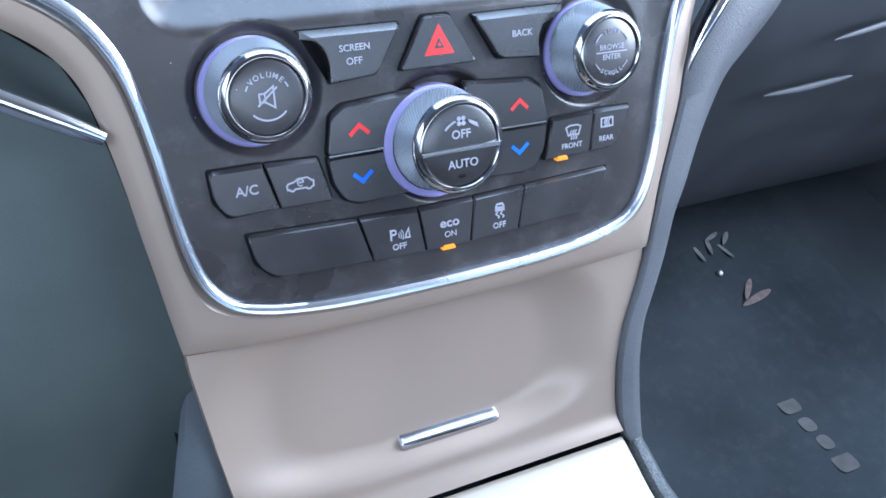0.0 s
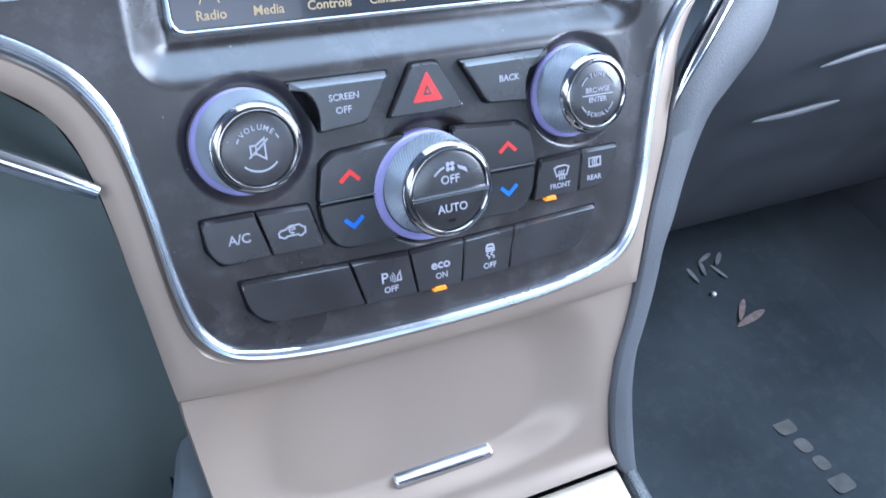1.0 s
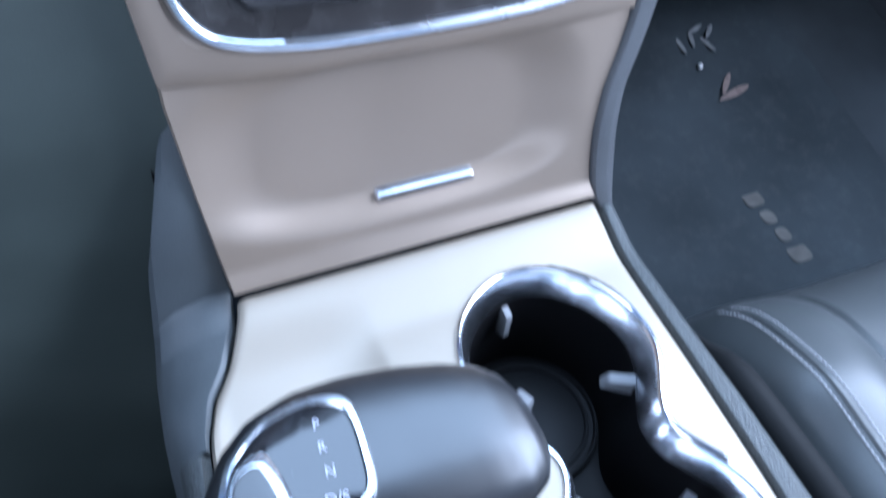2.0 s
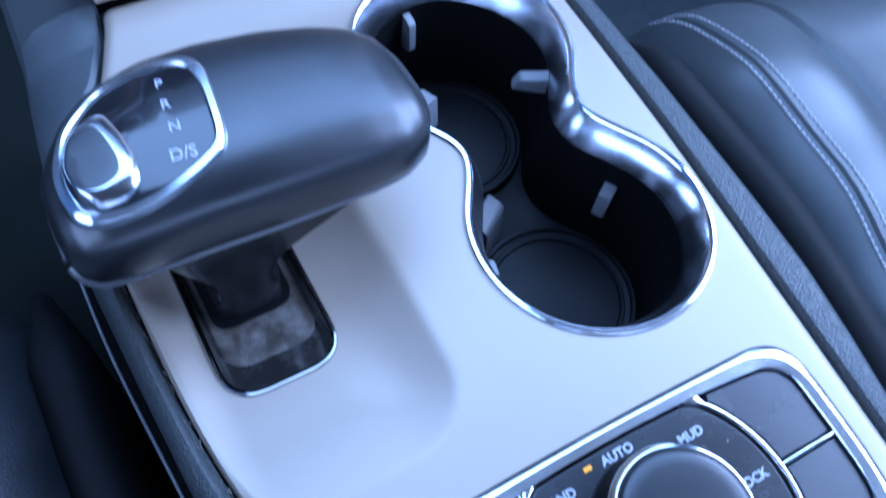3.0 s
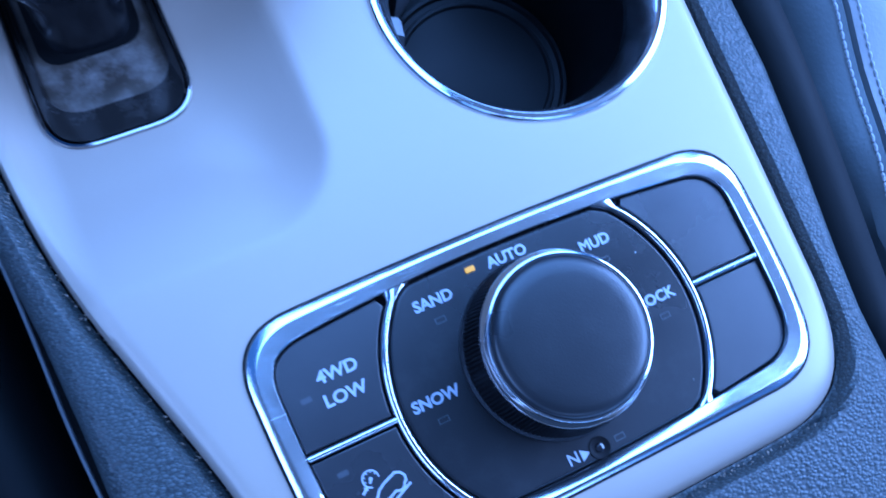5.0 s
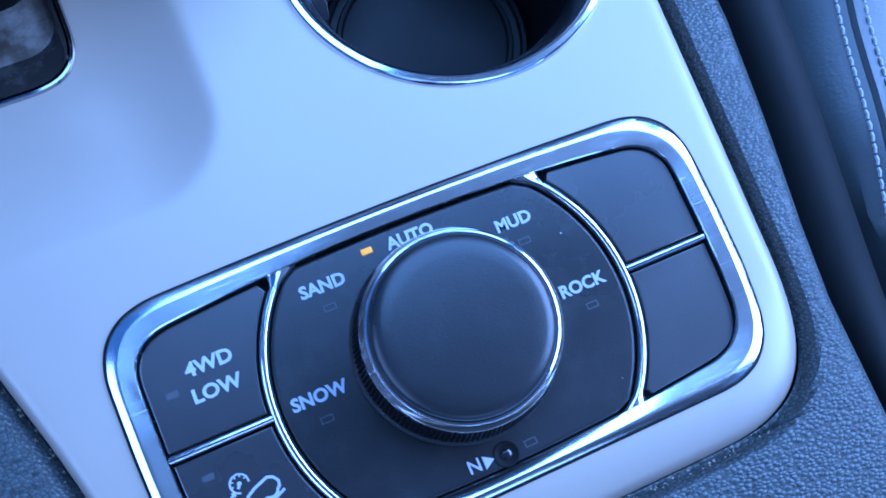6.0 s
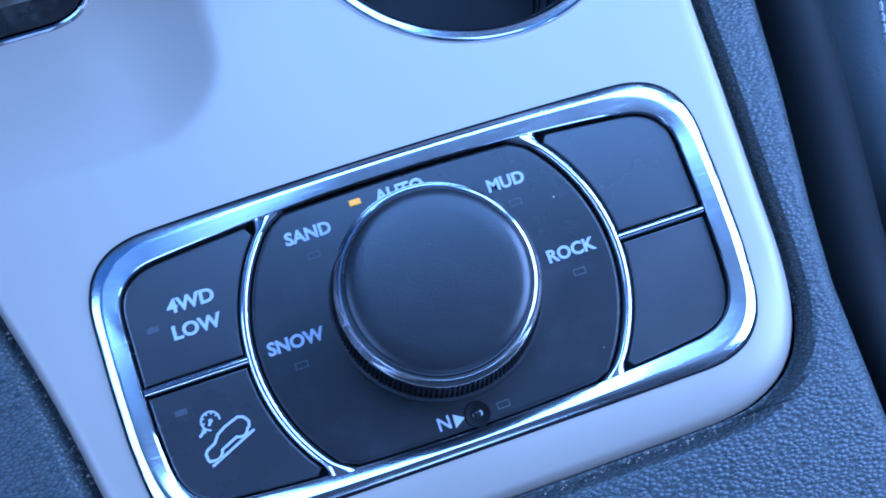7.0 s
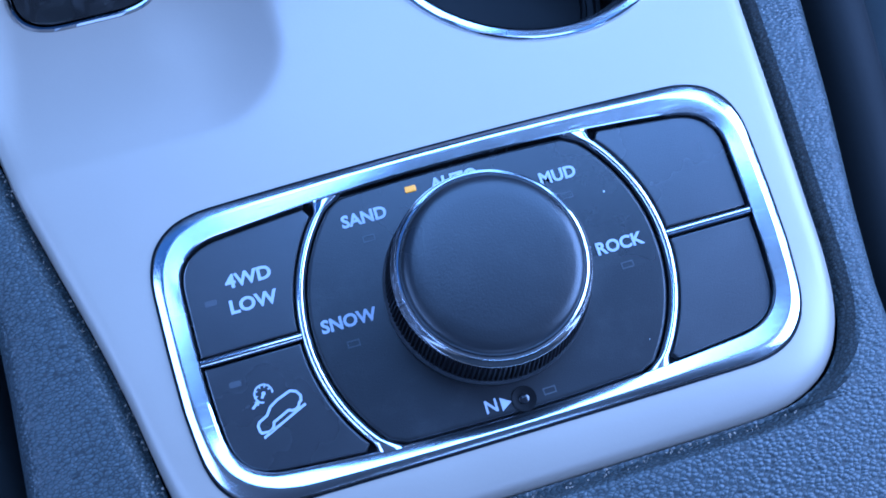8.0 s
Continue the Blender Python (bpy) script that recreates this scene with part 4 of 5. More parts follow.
scr = mm((-54.0, 60.6), (-14.6, 60.3), (-25.5, 42.6), (-43.6, 41.4), (-43.0, 48.5), (-45.6, 55.2))
key_screen = keyed(scr, 0.0030, "screen-off button", lip=0.0024, drop=0.0026, radius=[0.0004, 0.0015, 0.003, 0.0008, 0.006, 0.006])
key_back = keyed(mirrored(scr), 0.0030, "back button", lip=0.0024, drop=0.0026, radius=[0.006, 0.006, 0.0008, 0.003, 0.0015, 0.0004])
hazard = keyed(mm((-5.4, 61.4), (5.4, 61.4), (15.9, 42.6), (-15.9, 42.6)), 0.0026, "hazard warning button", lip=0.0007, drop=0.0010, radius=0.0020)
for sign, side in ((-1, "driver"), (1, "passenger")):
    up = mm((-44.5, 29.5), (-39.5, 33.0), (-10, 35.2), (-10, 15.0), (-47.2, 15.0))
    down = mm((-47.3, 14.2), (-10, 14.2), (-10, -4.5), (-36, -5.4), (-42, -3.0), (-45.8, 3.5))
    if sign > 0:
        up, down = mirrored(up), mirrored(down)
    u = keyed(up, 0.0024, f"{side} warmer button", lip=0.0014, drop=0.0018, radius=0.0018)
    d = keyed(down, 0.0020, f"{side} cooler button", radius=0.0022)
    cu = sign * 0.0338
    red = [(cu - 0.0040, 0.0237), (cu, 0.0272), (cu + 0.0036, 0.0237)]
    blue = [(cu - 0.0038, 0.0090), (cu - 0.0003, 0.0058), (cu + 0.0037, 0.0093)]
    part("arrow", stroke(red, 0.0015, 0.0025), RED, u, "red chevron", smooth=False)
    part("arrow", stroke(blue, 0.0015, 0.0021), BLUE, d, "blue chevron", smooth=False)
    part("edge", stroke([(sign * 0.0461 - 0.0003, 0.0171), (sign * 0.0225, 0.0172)], 0.0007, 0.0024, thick=0.0004), CHROME, u, "bright lower edge")
T = TOP + 0.0001
part("word", letters("A/C", 0.0050, mm((-78.5, 7.0))[0], T), DASH_PRINT, ac, smooth=False)


def scaled(pts, c, k):
    return [(c[0] + x * k, c[1] + y * k) for x, y in pts]


CAR = [(-6.0, -1.8), (-6.3, 0.0), (-5.4, 1.0), (-3.0, 1.4), (-0.8, 2.7), (3.6, 2.8), (5.4, 1.3), (6.3, 1.0), (6.2, -1.6), (5.2, -1.9), (4.6, -2.6), (3.4, -2.6), (2.8, -1.9),
       (-2.6, -1.9), (-3.2, -2.6), (-4.4, -2.6), (-5.0, -1.9)]
c = mm((-58.8, 6.2))[0]
part("symbol", merge(stroke(scaled(CAR, c, 0.00080), 0.0006, T, True), stroke(circle_pts((c[0] + 0.0002, c[1] + 0.0006), 0.0012, 0.4, 5.2, 12), 0.0005, T),
                     stroke([(c[0] - 0.0004, c[1] + 0.0006), (c[0] + 0.0014, c[1] + 0.0008)], 0.0005, T)), DASH_PRINT, recirc, smooth=False)
c = mm((60.6, 8.0))[0]
fan_shape = [(-4, 2.2), (-2, 3.1), (2, 3.1), (4, 2.2), (2.7, -1.6), (1.2, -1.1), (-1.2, -1.1), (-2.7, -1.6)]
waves = [[(x + 0.5 * math.sin(k * 1.5), -3.6 + k * 0.9) for k in range(6)] for x in (-1.3, 0, 1.3)]
part("symbol", merge(stroke(scaled(fan_shape, c, 0.0009), 0.0006, T, True), *[stroke(scaled(w, c, 0.0009), 0.0005, T) for w in waves]), DASH_PRINT, front_def, smooth=False)
part("word", letters("FRONT", 0.0031, mm((59.9, 2.2))[0], T), DASH_PRINT, front_def, smooth=False)
c = mm((77.7, 9.4))[0]
box_shape = [(-3.2, -1.6), (-3.2, 2.4), (3.2, 2.4), (3.2, -1.6)]
part("symbol", merge(stroke(scaled(box_shape, c, 0.0009), 0.0006, T, True), *[stroke(scaled([(x, y + 1.2) for x, y in w], c, 0.0008), 0.0005, T) for w in waves]), DASH_PRINT, rear_def, smooth=False)
part("word", letters("REAR", 0.0031, mm((77.4, 2.8))[0], T), DASH_PRINT, rear_def, smooth=False)
c = mm((-24.0, -21.3))[0]
beams = [stroke(circle_pts((c[0] + 0.0008, c[1] - 0.0006), r, -0.5, 0.75, 8), 0.0004, T) for r in (0.0018, 0.0027, 0.0036)]
part("symbol", merge(letters("P", 0.0063, c, T, bold=0.0001), *beams, stroke([(c[0] + 0.0052, c[1] - 0.0018), (c[0] + 0.0070, c[1] - 0.0018), (c[0] + 0.0067, c[1] + 0.0018), (c[0] + 0.0056, c[1])], 0.0006, T, True)), DASH_PRINT, park, smooth=False)
part("word", letters("OFF", 0.0035, mm((-21.5, -26.4))[0], T), DASH_PRINT, park, smooth=False)
part("word", letters("eco", 0.0054, mm((1.0, -20.6))[0], T, bold=0.00012, widen=1.1), DASH_PRINT, eco, smooth=False)
part("word", letters("ON", 0.0035, mm((1.2, -25.6))[0], T), DASH_PRINT, eco, smooth=False)
c = mm((24.3, -20.2))[0]
swerve = [[(x + 0.9 * math.sin(k * 1.1), -3.4 + k * 0.5) for k in range(7)] for x in (-1.2, 1.2)]
CAR_REAR = [(-1.9, 0.4), (-1.9, 2.0), (-1.3, 3.2), (1.3, 3.2), (1.9, 2.0), (1.9, 0.4)]
part("symbol", merge(stroke(scaled(CAR_REAR, c, 0.00095), 0.0008, T, True), stroke(scaled([(-2.0, 1.5), (2.0, 1.5)], c, 0.00095), 0.0009, T), *[stroke(scaled(w, c, 0.0009), 0.0005, T) for w in swerve]), DASH_PRINT, stab, smooth=False)
part("word", letters("OFF", 0.0035, mm((23.9, -26.4))[0], T), DASH_PRINT, stab, smooth=False)
part("word", letters("SCREEN", 0.0033, mm((-33.4, 53.2))[0], 0.0031), DASH_PRINT, key_screen, smooth=False)
part("word", letters("OFF", 0.0035, mm((-34.0, 48.4))[0], 0.0031), DASH_PRINT, key_screen, smooth=False)
part("word", letters("BACK", 0.0035, mm((36.1, 51.3))[0], 0.0031), DASH_PRINT, key_back, smooth=False)
part("symbol", slab(rounded(mm((0.3, 58.4), (6.6, 46.9), (-6.1, 46.9)), 0.0006, 3), 0.0024, 0.00272, 0.00005), RED, hazard, "red warning triangle", smooth=False)
part("symbol", slab(rounded(mm((0.3, 53.4), (2.4, 49.3), (-1.8, 49.3)), 0.0003, 3), 0.0026, 0.00280, 0.00004), BUTTON_BLACK, hazard, "dark centre of the triangle", smooth=False)
part("symbol", slab(rounded(mm((0.3, 51.7), (1.1, 50.1), (-0.5, 50.1)), 0.0002, 3), 0.0027, 0.00286, 0.00003), RED, hazard, smooth=False)
for (u, v), wide in (((55.0, -2.6), 0.0058), ((0.1, -31.2), 0.0062)):
    c = mm((u, v))[0]
    part("indicator", slab(rounded([(c[0] - wide / 2, c[1] - 0.0008), (c[0] + wide / 2, c[1] - 0.0008), (c[0] + wide / 2 - 0.0008, c[1] + 0.0011), (c[0] - wide / 2 + 0.0008, c[1] + 0.0011)], 0.0006), 0.0, 0.0026, 0.0003),
         AMBER, eco if v < -20 else front_def, "lit amber indicator")


def knob(c, ring, grip_low, grip_high, cap, tall, label, teeth=150, foot=(0.0, 0.0), ring_shift=(0.0, 0.0), up=0.0):
    low = (c[0] + foot[0] + ring_shift[0], c[1] + foot[1] + ring_shift[1])
    k = part("knob", lathe([(ring + 0.0014, -0.0042), (ring + 0.0012, -0.0034), (ring - 0.004, -0.0032)], 80, low), FACE_BLACK, face, label)
    part("light_ring", lathe([(ring + 0.0006, -0.0040), (ring + 0.0006, up - 0.0022), (ring, up - 0.0014), (ring - 0.0024, up - 0.0010)], 80, low), RING_VIOLET, k, "violet-grey ring round the knob's foot")
    rows, n, m = [], teeth * 4, 37
    tri = lambda q: abs(q % 4 - 2) / 2
    for j in range(m):
        t = j / (m - 1)
        r = grip_low + (grip_high - grip_low) * t
        z = -0.0018 + (tall - 0.0002) * t
        cx, cy = c[0] + foot[0] * (1 - t), c[1] + foot[1] * (1 - t)
        bite = [r - 0.00020 + 0.00055 * min(tri(i + j), tri(i - j)) for i in range(n)]
        rows.append([Vector((cx + b * math.cos(2 * math.pi * i / n), cy + b * math.sin(2 * math.pi * i / n), z)) for i, b in enumerate(bite)])
    part("grip", grid_mesh(rows, wrap=True), GRIP_METAL, k, "diamond-knurled grey grip", smooth=False)
    part("rim", lathe([(grip_high - 0.0003, tall - 0.0036), (cap + 0.0009, tall - 0.0030), (cap + 0.0011, tall - 0.0022), (cap + 0.0005, tall - 0.0008), (cap - 0.0004, tall + 0.0002), (cap - 0.0011, tall + 0.0006), (cap - 0.0017, tall + 0.0006), (cap - 0.0021, tall + 0.0001), (cap - 0.0023, tall - 0.0008)], 90, c), KNOB_CHROME, k, "wide smoked chrome rim")
    part("cap", lathe([(cap - 0.0021, tall - 0.0009), (cap - 0.0025, tall - 0.0004), (cap - 0.0036, tall - 0.0001), (cap * 0.5, tall + 0.0001), (0.0004, tall + 0.0002)], 60, c, True), BUTTON_BLACK, k, "black cap")
    return k


VOL, TUN, FAN = (-0.0688, 0.0437), (0.0688, 0.0437), (0.0, 0.0171)
vol = knob(VOL, 0.0186, 0.0180, 0.0155, 0.0149, 0.0141, "volume knob", 75, (0.0000, 0.0000), (-0.0008, -0.0006))
tune = knob(TUN, 0.0186, 0.0180, 0.0155, 0.0149, 0.0141, "tuning knob", 75, (-0.0008, 0.0000), (-0.0010, -0.0006))
fan = knob(FAN, 0.0213, 0.0206, 0.0182, 0.0177, 0.0172, "fan speed knob", 88, (-0.0020, -0.0002), (-0.0010, -0.0008), 0.0046)
Z = 0.0145
spk = [(-2.6, -1.3), (-2.6, 1.3), (-0.9, 1.3), (1.9, 3.2), (1.9, -3.2), (-0.9, -1.3)]
part("symbol", merge(stroke(scaled(spk, VOL, 0.0011), 0.0006, Z, True), stroke([(VOL[0] - 0.0010, VOL[1] + 0.0014), (VOL[0] - 0.0010, VOL[1] - 0.0014)], 0.0005, Z), stroke([(VOL[0] - 0.0036, VOL[1] - 0.0026), (VOL[0] + 0.0034, VOL[1] + 0.0032)], 0.0006, Z),
                     stroke(circle_pts(VOL, 0.0076, math.radians(222), math.radians(318), 16), 0.0006, Z),
                     stroke(circle_pts(VOL, 0.0077, math.radians(144), math.radians(158), 5), 0.0005, Z), stroke(circle_pts(VOL, 0.0077, math.radians(22), math.radians(36), 5), 0.0005, Z)), DASH_PRINT, vol, smooth=False)
part("word", arc_letters("VOLUME", 0.0026, VOL, 0.0074, math.pi / 2, Z, 0.30), DASH_PRINT, vol, smooth=False)
part("word", arc_letters("TUNE", 0.0026, TUN, 0.0080, math.pi / 2, Z, 0.26), DASH_PRINT, tune, smooth=False)
part("word", merge(letters("BROWSE", 0.0029, (TUN[0], TUN[1] + 0.0017), Z), letters("ENTER", 0.0029, (TUN[0], TUN[1] - 0.0021), Z), stroke([(TUN[0] - 0.0073, TUN[1] - 0.0002), (TUN[0] + 0.0073, TUN[1] - 0.0002)], 0.0004, Z)), DASH_PRINT, tune, smooth=False)
part("word", arc_letters("SCROLL", 0.0024, TUN, 0.0084, -math.pi / 2, Z, 0.22, True), DASH_PRINT, tune, smooth=False)
ticks = [stroke(circle_pts(TUN, 0.0085, math.radians(a), math.radians(b), 6), 0.0004, Z) for a, b in ((28, 56), (124, 152), (208, 232), (308, 332))]
part("symbol", merge(*ticks), DASH_PRINT, tune, smooth=False)
Z = 0.0176
bar = rounded([(-0.0163, FAN[1] - 0.0021), (0.0163, FAN[1] - 0.0021), (0.0163, FAN[1] - 0.0003), (-0.0163, FAN[1] - 0.0003)], 0.0004)
part("bar", slab(bar, Z - 0.0008, Z + 0.0005, 0.0004), CHROME, fan, "chrome bar across the cap")
fc = (FAN[0] + 0.0002, FAN[1] + 0.0094)
blades = []
for a in range(4):
    b = math.radians(45 + 90 * a)
    blades.append(slab(circle_pts((fc[0] + 0.0013 * math.cos(b), fc[1] + 0.0013 * math.sin(b)), 0.0009, n=10)[:-1], Z - 0.0001, Z + 0.0001, 0.00005))
wedge = [(fc[0] + 0.0028, fc[1] + 0.0004), (fc[0] + 0.0066, fc[1] - 0.0014), (fc[0] + 0.0072, fc[1] - 0.0034), (fc[0] + 0.0034, fc[1] - 0.0012)]
part("symbol", merge(*blades, slab(wedge, Z - 0.0001, Z + 0.0001, 0.00005), stroke(circle_pts((fc[0], fc[1] - 0.0080), 0.0084, math.radians(106), math.radians(142), 8), 0.0007, Z)), DASH_PRINT, fan, smooth=False)
part("word", letters("OFF", 0.0045, (FAN[0], FAN[1] + 0.0044), Z), DASH_PRINT, fan, smooth=False)
part("word", letters("AUTO", 0.0045, (FAN[0] + 0.0004, FAN[1] - 0.0068), Z), DASH_PRINT, fan, smooth=False)
part("marker", stroke([(FAN[0] - 0.0012, FAN[1] - 0.0116), (FAN[0] + 0.0012, FAN[1] - 0.0116)], 0.0008, Z - 0.0001), WELL_BLACK, fan, smooth=False)

# ---- touch screen ----
screen = thing("touch_screen", DASH, "dark touch screen in a bright thin frame with menu icons", "screen")
so = rounded([(-0.0885, 0.0800), (0.0885, 0.0800), (0.0885, 0.2000), (-0.0885, 0.2000)], 0.006)
si = rounded([(-0.0862, 0.0823), (0.0862, 0.0823), (0.0862, 0.1977), (-0.0862, 0.1977)], 0.0045)
part("rim", band(flat(so), flat(si), [(0, -0.0125), (0, -0.0088), (0.3, -0.0080), (0.7, -0.0082), (1, -0.0092)], 240, True), CUP_CHROME, screen, "bright metal frame")
glass = part("glass", slab(si, -0.0125, -0.0090, 0.0002), SCREEN_GLASS, screen)
S = -0.0088
for word, u in (("Radio", -73.2), ("Media", -53.2), ("Controls", -30.8), ("Climate", -8.3), ("Nav", 13.2), ("Phone", 35.5), ("Settings", 60.0)):
    part("word", letters(word, 0.0046, (u / 1000, 0.0866), S), ICON_WHITE, glass, smooth=False)
mast = [(-0.0766, 0.0905), (-0.0732, 0.0990), (-0.0698, 0.0905)]
part("icon", merge(stroke(mast, 0.0005, S), stroke([(-0.0755, 0.0932), (-0.0706, 0.0960)], 0.0004, S), stroke([(-0.0709, 0.0932), (-0.0758, 0.0960)], 0.0004, S), *[stroke(circle_pts((-0.0732, 0.0990), r, -0.6, 0.6, 8), 0.0004, S) for r in (0.0022, 0.0036)],
                   *[stroke(circle_pts((-0.0732, 0.0990), r, math.pi - 0.6, math.pi + 0.6, 8), 0.0004, S) for r in (0.0022, 0.0036)]), ICON_WHITE, glass, smooth=False)
part("icon", merge(stroke(rounded([(-0.0560, 0.0905), (-0.0505, 0.0905), (-0.0505, 0.0998), (-0.0560, 0.0998)], 0.001), 0.0005, S, True), stroke(circle_pts((-0.0532, 0.0932), 0.0015, n=14), 0.0004, S)), ICON_WHITE, glass, smooth=False)
part("icon", merge(stroke([(-0.0350, 0.0912), (-0.0268, 0.0912), (-0.0272, 0.0950), (-0.0345, 0.0950)], 0.0005, S, True)), ICON_WHITE, glass, smooth=False)
part("icon", stroke(circle_pts((-0.0083, 0.0945), 0.0034, n=20), 0.0006, S), ICON_WHITE, glass, smooth=False)
part("icon", stroke([(0.0110, 0.0912), (0.0134, 0.0985), (0.0158, 0.0912), (0.0134, 0.0928)], 0.0006, S, True), ICON_WHITE, glass, smooth=False)
part("icon", stroke(circle_pts((0.0355, 0.0945), 0.0030, 0.6, 3.6, 12), 0.0011, S), ICON_WHITE, glass, smooth=False)

# ---- cup holder ----
cups = thing("cup_holder", HERE, "double cup holder with a chrome rim and black wells", "cup holder")
CM = (0.0432, 0.152)


def cup_line(level, n=200):
    out = []
    for i in range(n):
        a = 2 * math.pi * i / n
        lo, hi = 0.002, 0.12
        for _ in range(30):
            mid = (lo + hi) / 2
            if cup_gap(CM[0] + mid * math.cos(a), CM[1] + mid * math.sin(a)) > level:
                hi = mid
            else:
                lo = mid
        out.append(Vector((CM[0] + lo * math.cos(a), CM[1] + lo * math.sin(a), 0)))
    return out


CUP_BASE = resample(cup_line(0.0, 400), 220, True)
CUP_OUT = []
for i in range(220):
    d = CUP_BASE[(i + 1) % 220] - CUP_BASE[i - 1]
    CUP_OUT.append(Vector((d.y, -d.x, 0)).normalized())


def cup_loft(levels):
    rows = []
    for off, z in levels:
        rows.append([p + n * off + Vector((0, 0, z + 0.0064 * smoothstep(0.232, 0.270, p.y))) for p, n in zip(CUP_BASE, CUP_OUT)])
    return grid_mesh(rows, wrap=True)


part("rim", cup_loft([(0.0012, -0.0012), (0.0008, 0.0004), (0.0000, 0.0012), (-0.0012, 0.0014), (-0.0021, 0.0009), (-0.0026, 0.0001)]), CUP_CHROME, cups, "scratched chrome rim")
part("inner_wall", cup_loft([(-0.0025, 0.0001), (-0.0034, -0.0014), (-0.0050, -0.0048), (-0.0066, -0.0088), (-0.0076, -0.0118), (-0.0081, -0.0132)]), SATIN_CHROME, cups, "bright inner wall below the rim")
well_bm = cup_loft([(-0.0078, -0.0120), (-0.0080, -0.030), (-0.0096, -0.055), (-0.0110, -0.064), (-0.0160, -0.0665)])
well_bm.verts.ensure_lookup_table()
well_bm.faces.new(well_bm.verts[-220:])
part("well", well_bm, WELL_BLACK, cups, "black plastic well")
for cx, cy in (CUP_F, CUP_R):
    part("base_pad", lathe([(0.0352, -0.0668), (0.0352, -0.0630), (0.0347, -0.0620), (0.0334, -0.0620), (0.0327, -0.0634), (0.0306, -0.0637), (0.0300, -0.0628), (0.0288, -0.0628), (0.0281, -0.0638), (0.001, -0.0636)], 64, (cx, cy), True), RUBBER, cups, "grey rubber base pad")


def finger(c, degrees, radius, z_top, tall, wide, reach, label="grey rubber finger", mat=TAB_RUBBER):
    a = math.radians(degrees)
    m = Matrix.Translation((c[0] + radius * math.cos(a), c[1] + radius * math.sin(a), 0)) @ Matrix.Rotation(a, 4, "Z")
    out = [(-reach, z_top - tall * 0.08), (-reach * 0.55, z_top), (0.004, z_top + 0.002), (0.004, z_top - tall), (-reach * 0.25, z_top - tall), (-reach * 1.25, z_top - tall * 0.9)]
    bm = slab(rounded(out, 0.0015), -wide / 2, wide / 2, 0.0012)
    bm.transform(Matrix.Rotation(radians(90), 4, "X"))
    bm.transform(m)
    return part("finger", bm, mat, cups, label)


finger(CUP_F, 97, 0.0380, -0.016, 0.018, 0.0040, 0.0050)
finger(CUP_F, 207, 0.0380, -0.006, 0.026, 0.0080, 0.015)
finger(CUP_F, -32, 0.0385, -0.014, 0.008, 0.0055, 0.012)
finger(CUP_R, 33, 0.0380, -0.0265, 0.0165, 0.0058, 0.0050)
finger(CUP_R, 168, 0.0380, -0.020, 0.016, 0.0070, 0.0045)
finger(CUP_R, 124, 0.0385, -0.027, 0.026, 0.0170, 0.0045, "dark rubber fin between the wells", DARK_RUBBER)

# ---- gear shifter ----
shifter = thing("gear_shifter", HERE, "black automatic gear lever with chrome-framed shift display", "gear lever")


def gate_line(grow):
    x0, x1, y0, y1 = -0.0992 - grow, -0.0588 + grow, 0.1006 - grow, 0.205 + grow
    return rounded([(x0, y0), (x1, y0), (x1, y1), (x0, y1)], [0.013 + grow, 0.013 + grow, 0.013, 0.013], 8)


def gate_base(p):
    """Height of the console's hollow beside the opening."""
    return dip_z(p[0] + 0.0015 * (1 if p[0] > -0.079 else -1), p[1] - 0.0015)


def gate_loft(levels):
    rows = []
    for grow, z in levels:
        rows.append([Vector((p[0], p[1], z + gate_base(p))) for p in resample(gate_line(grow), 140, True)])
    return grid_mesh(rows, wrap=True)


part("gate_rim", gate_loft([(0.0011, -0.004), (0.0009, 0.0002), (0.0005, 0.0008), (-0.0001, 0.0009), (-0.0006, 0.0005), (-0.0010, -0.0006), (-0.0012, -0.004)]), KNOB_CHROME, shifter, "thin dark chrome gate surround")


def gate_sloped(levels):
    """The wall of the opening, whose rear side slopes in further than the others."""
    rows = []
    for grow, back, z in levels:
        rows.append([Vector((p[0], p[1] + back * smoothstep(0.130, 0.106, p[1]), z)) for p in resample(gate_line(grow), 140, True)])
    return grid_mesh(rows, wrap=True)


part("gate_wall", gate_sloped([(-0.0010, 0.0, -0.0074), (-0.0016, 0.0010, -0.0084), (-0.0024, 0.0056, -0.0098), (-0.0030, 0.0086, -0.0106), (-0.0032, 0.0088, -0.0140)]), GATE_SMOKE, shifter, "smoked plastic gate wall")
plate = [(p[0], p[1] + 0.0080 * smoothstep(0.130, 0.106, p[1])) for p in resample(gate_line(-0.0028), 90, True)]
part("gate_plate", slab(plate, -0.016, -0.0104, 0.0010), GATE_DUSTY, shifter, "dusty scuffed gate plate")
slot = rounded([(-0.0940, 0.1272), (-0.0648, 0.1276), (-0.0644, 0.190), (-0.0944, 0.190)], [0.007, 0.008, 0.003, 0.003])
part("slot", slab(slot, -0.0118, -0.0102, 0.0002), WELL_BLACK, shifter)


def loft(sections, n=40, power=2.6):
    """A body through rounded sections across x: x, y middle, z middle, half width, half height."""
    rows = []
    for x, y, z, hy, hz in sections:
        row = []
        for i in range(n):
            a = 2 * math.pi * i / n
            ca, sa = math.cos(a), math.sin(a)
            row.append(Vector((x, y + hy * math.copysign(abs(ca) ** (2 / power), ca), z + hz * math.copysign(abs(sa) ** (2 / power), sa))))
        rows.append(row)
    bm = grid_mesh(rows, wrap=True)
    bm.verts.ensure_lookup_table()
    bm.faces.new(bm.verts[:n][::-1])
    bm.faces.new(bm.verts[-n:])
    return bm


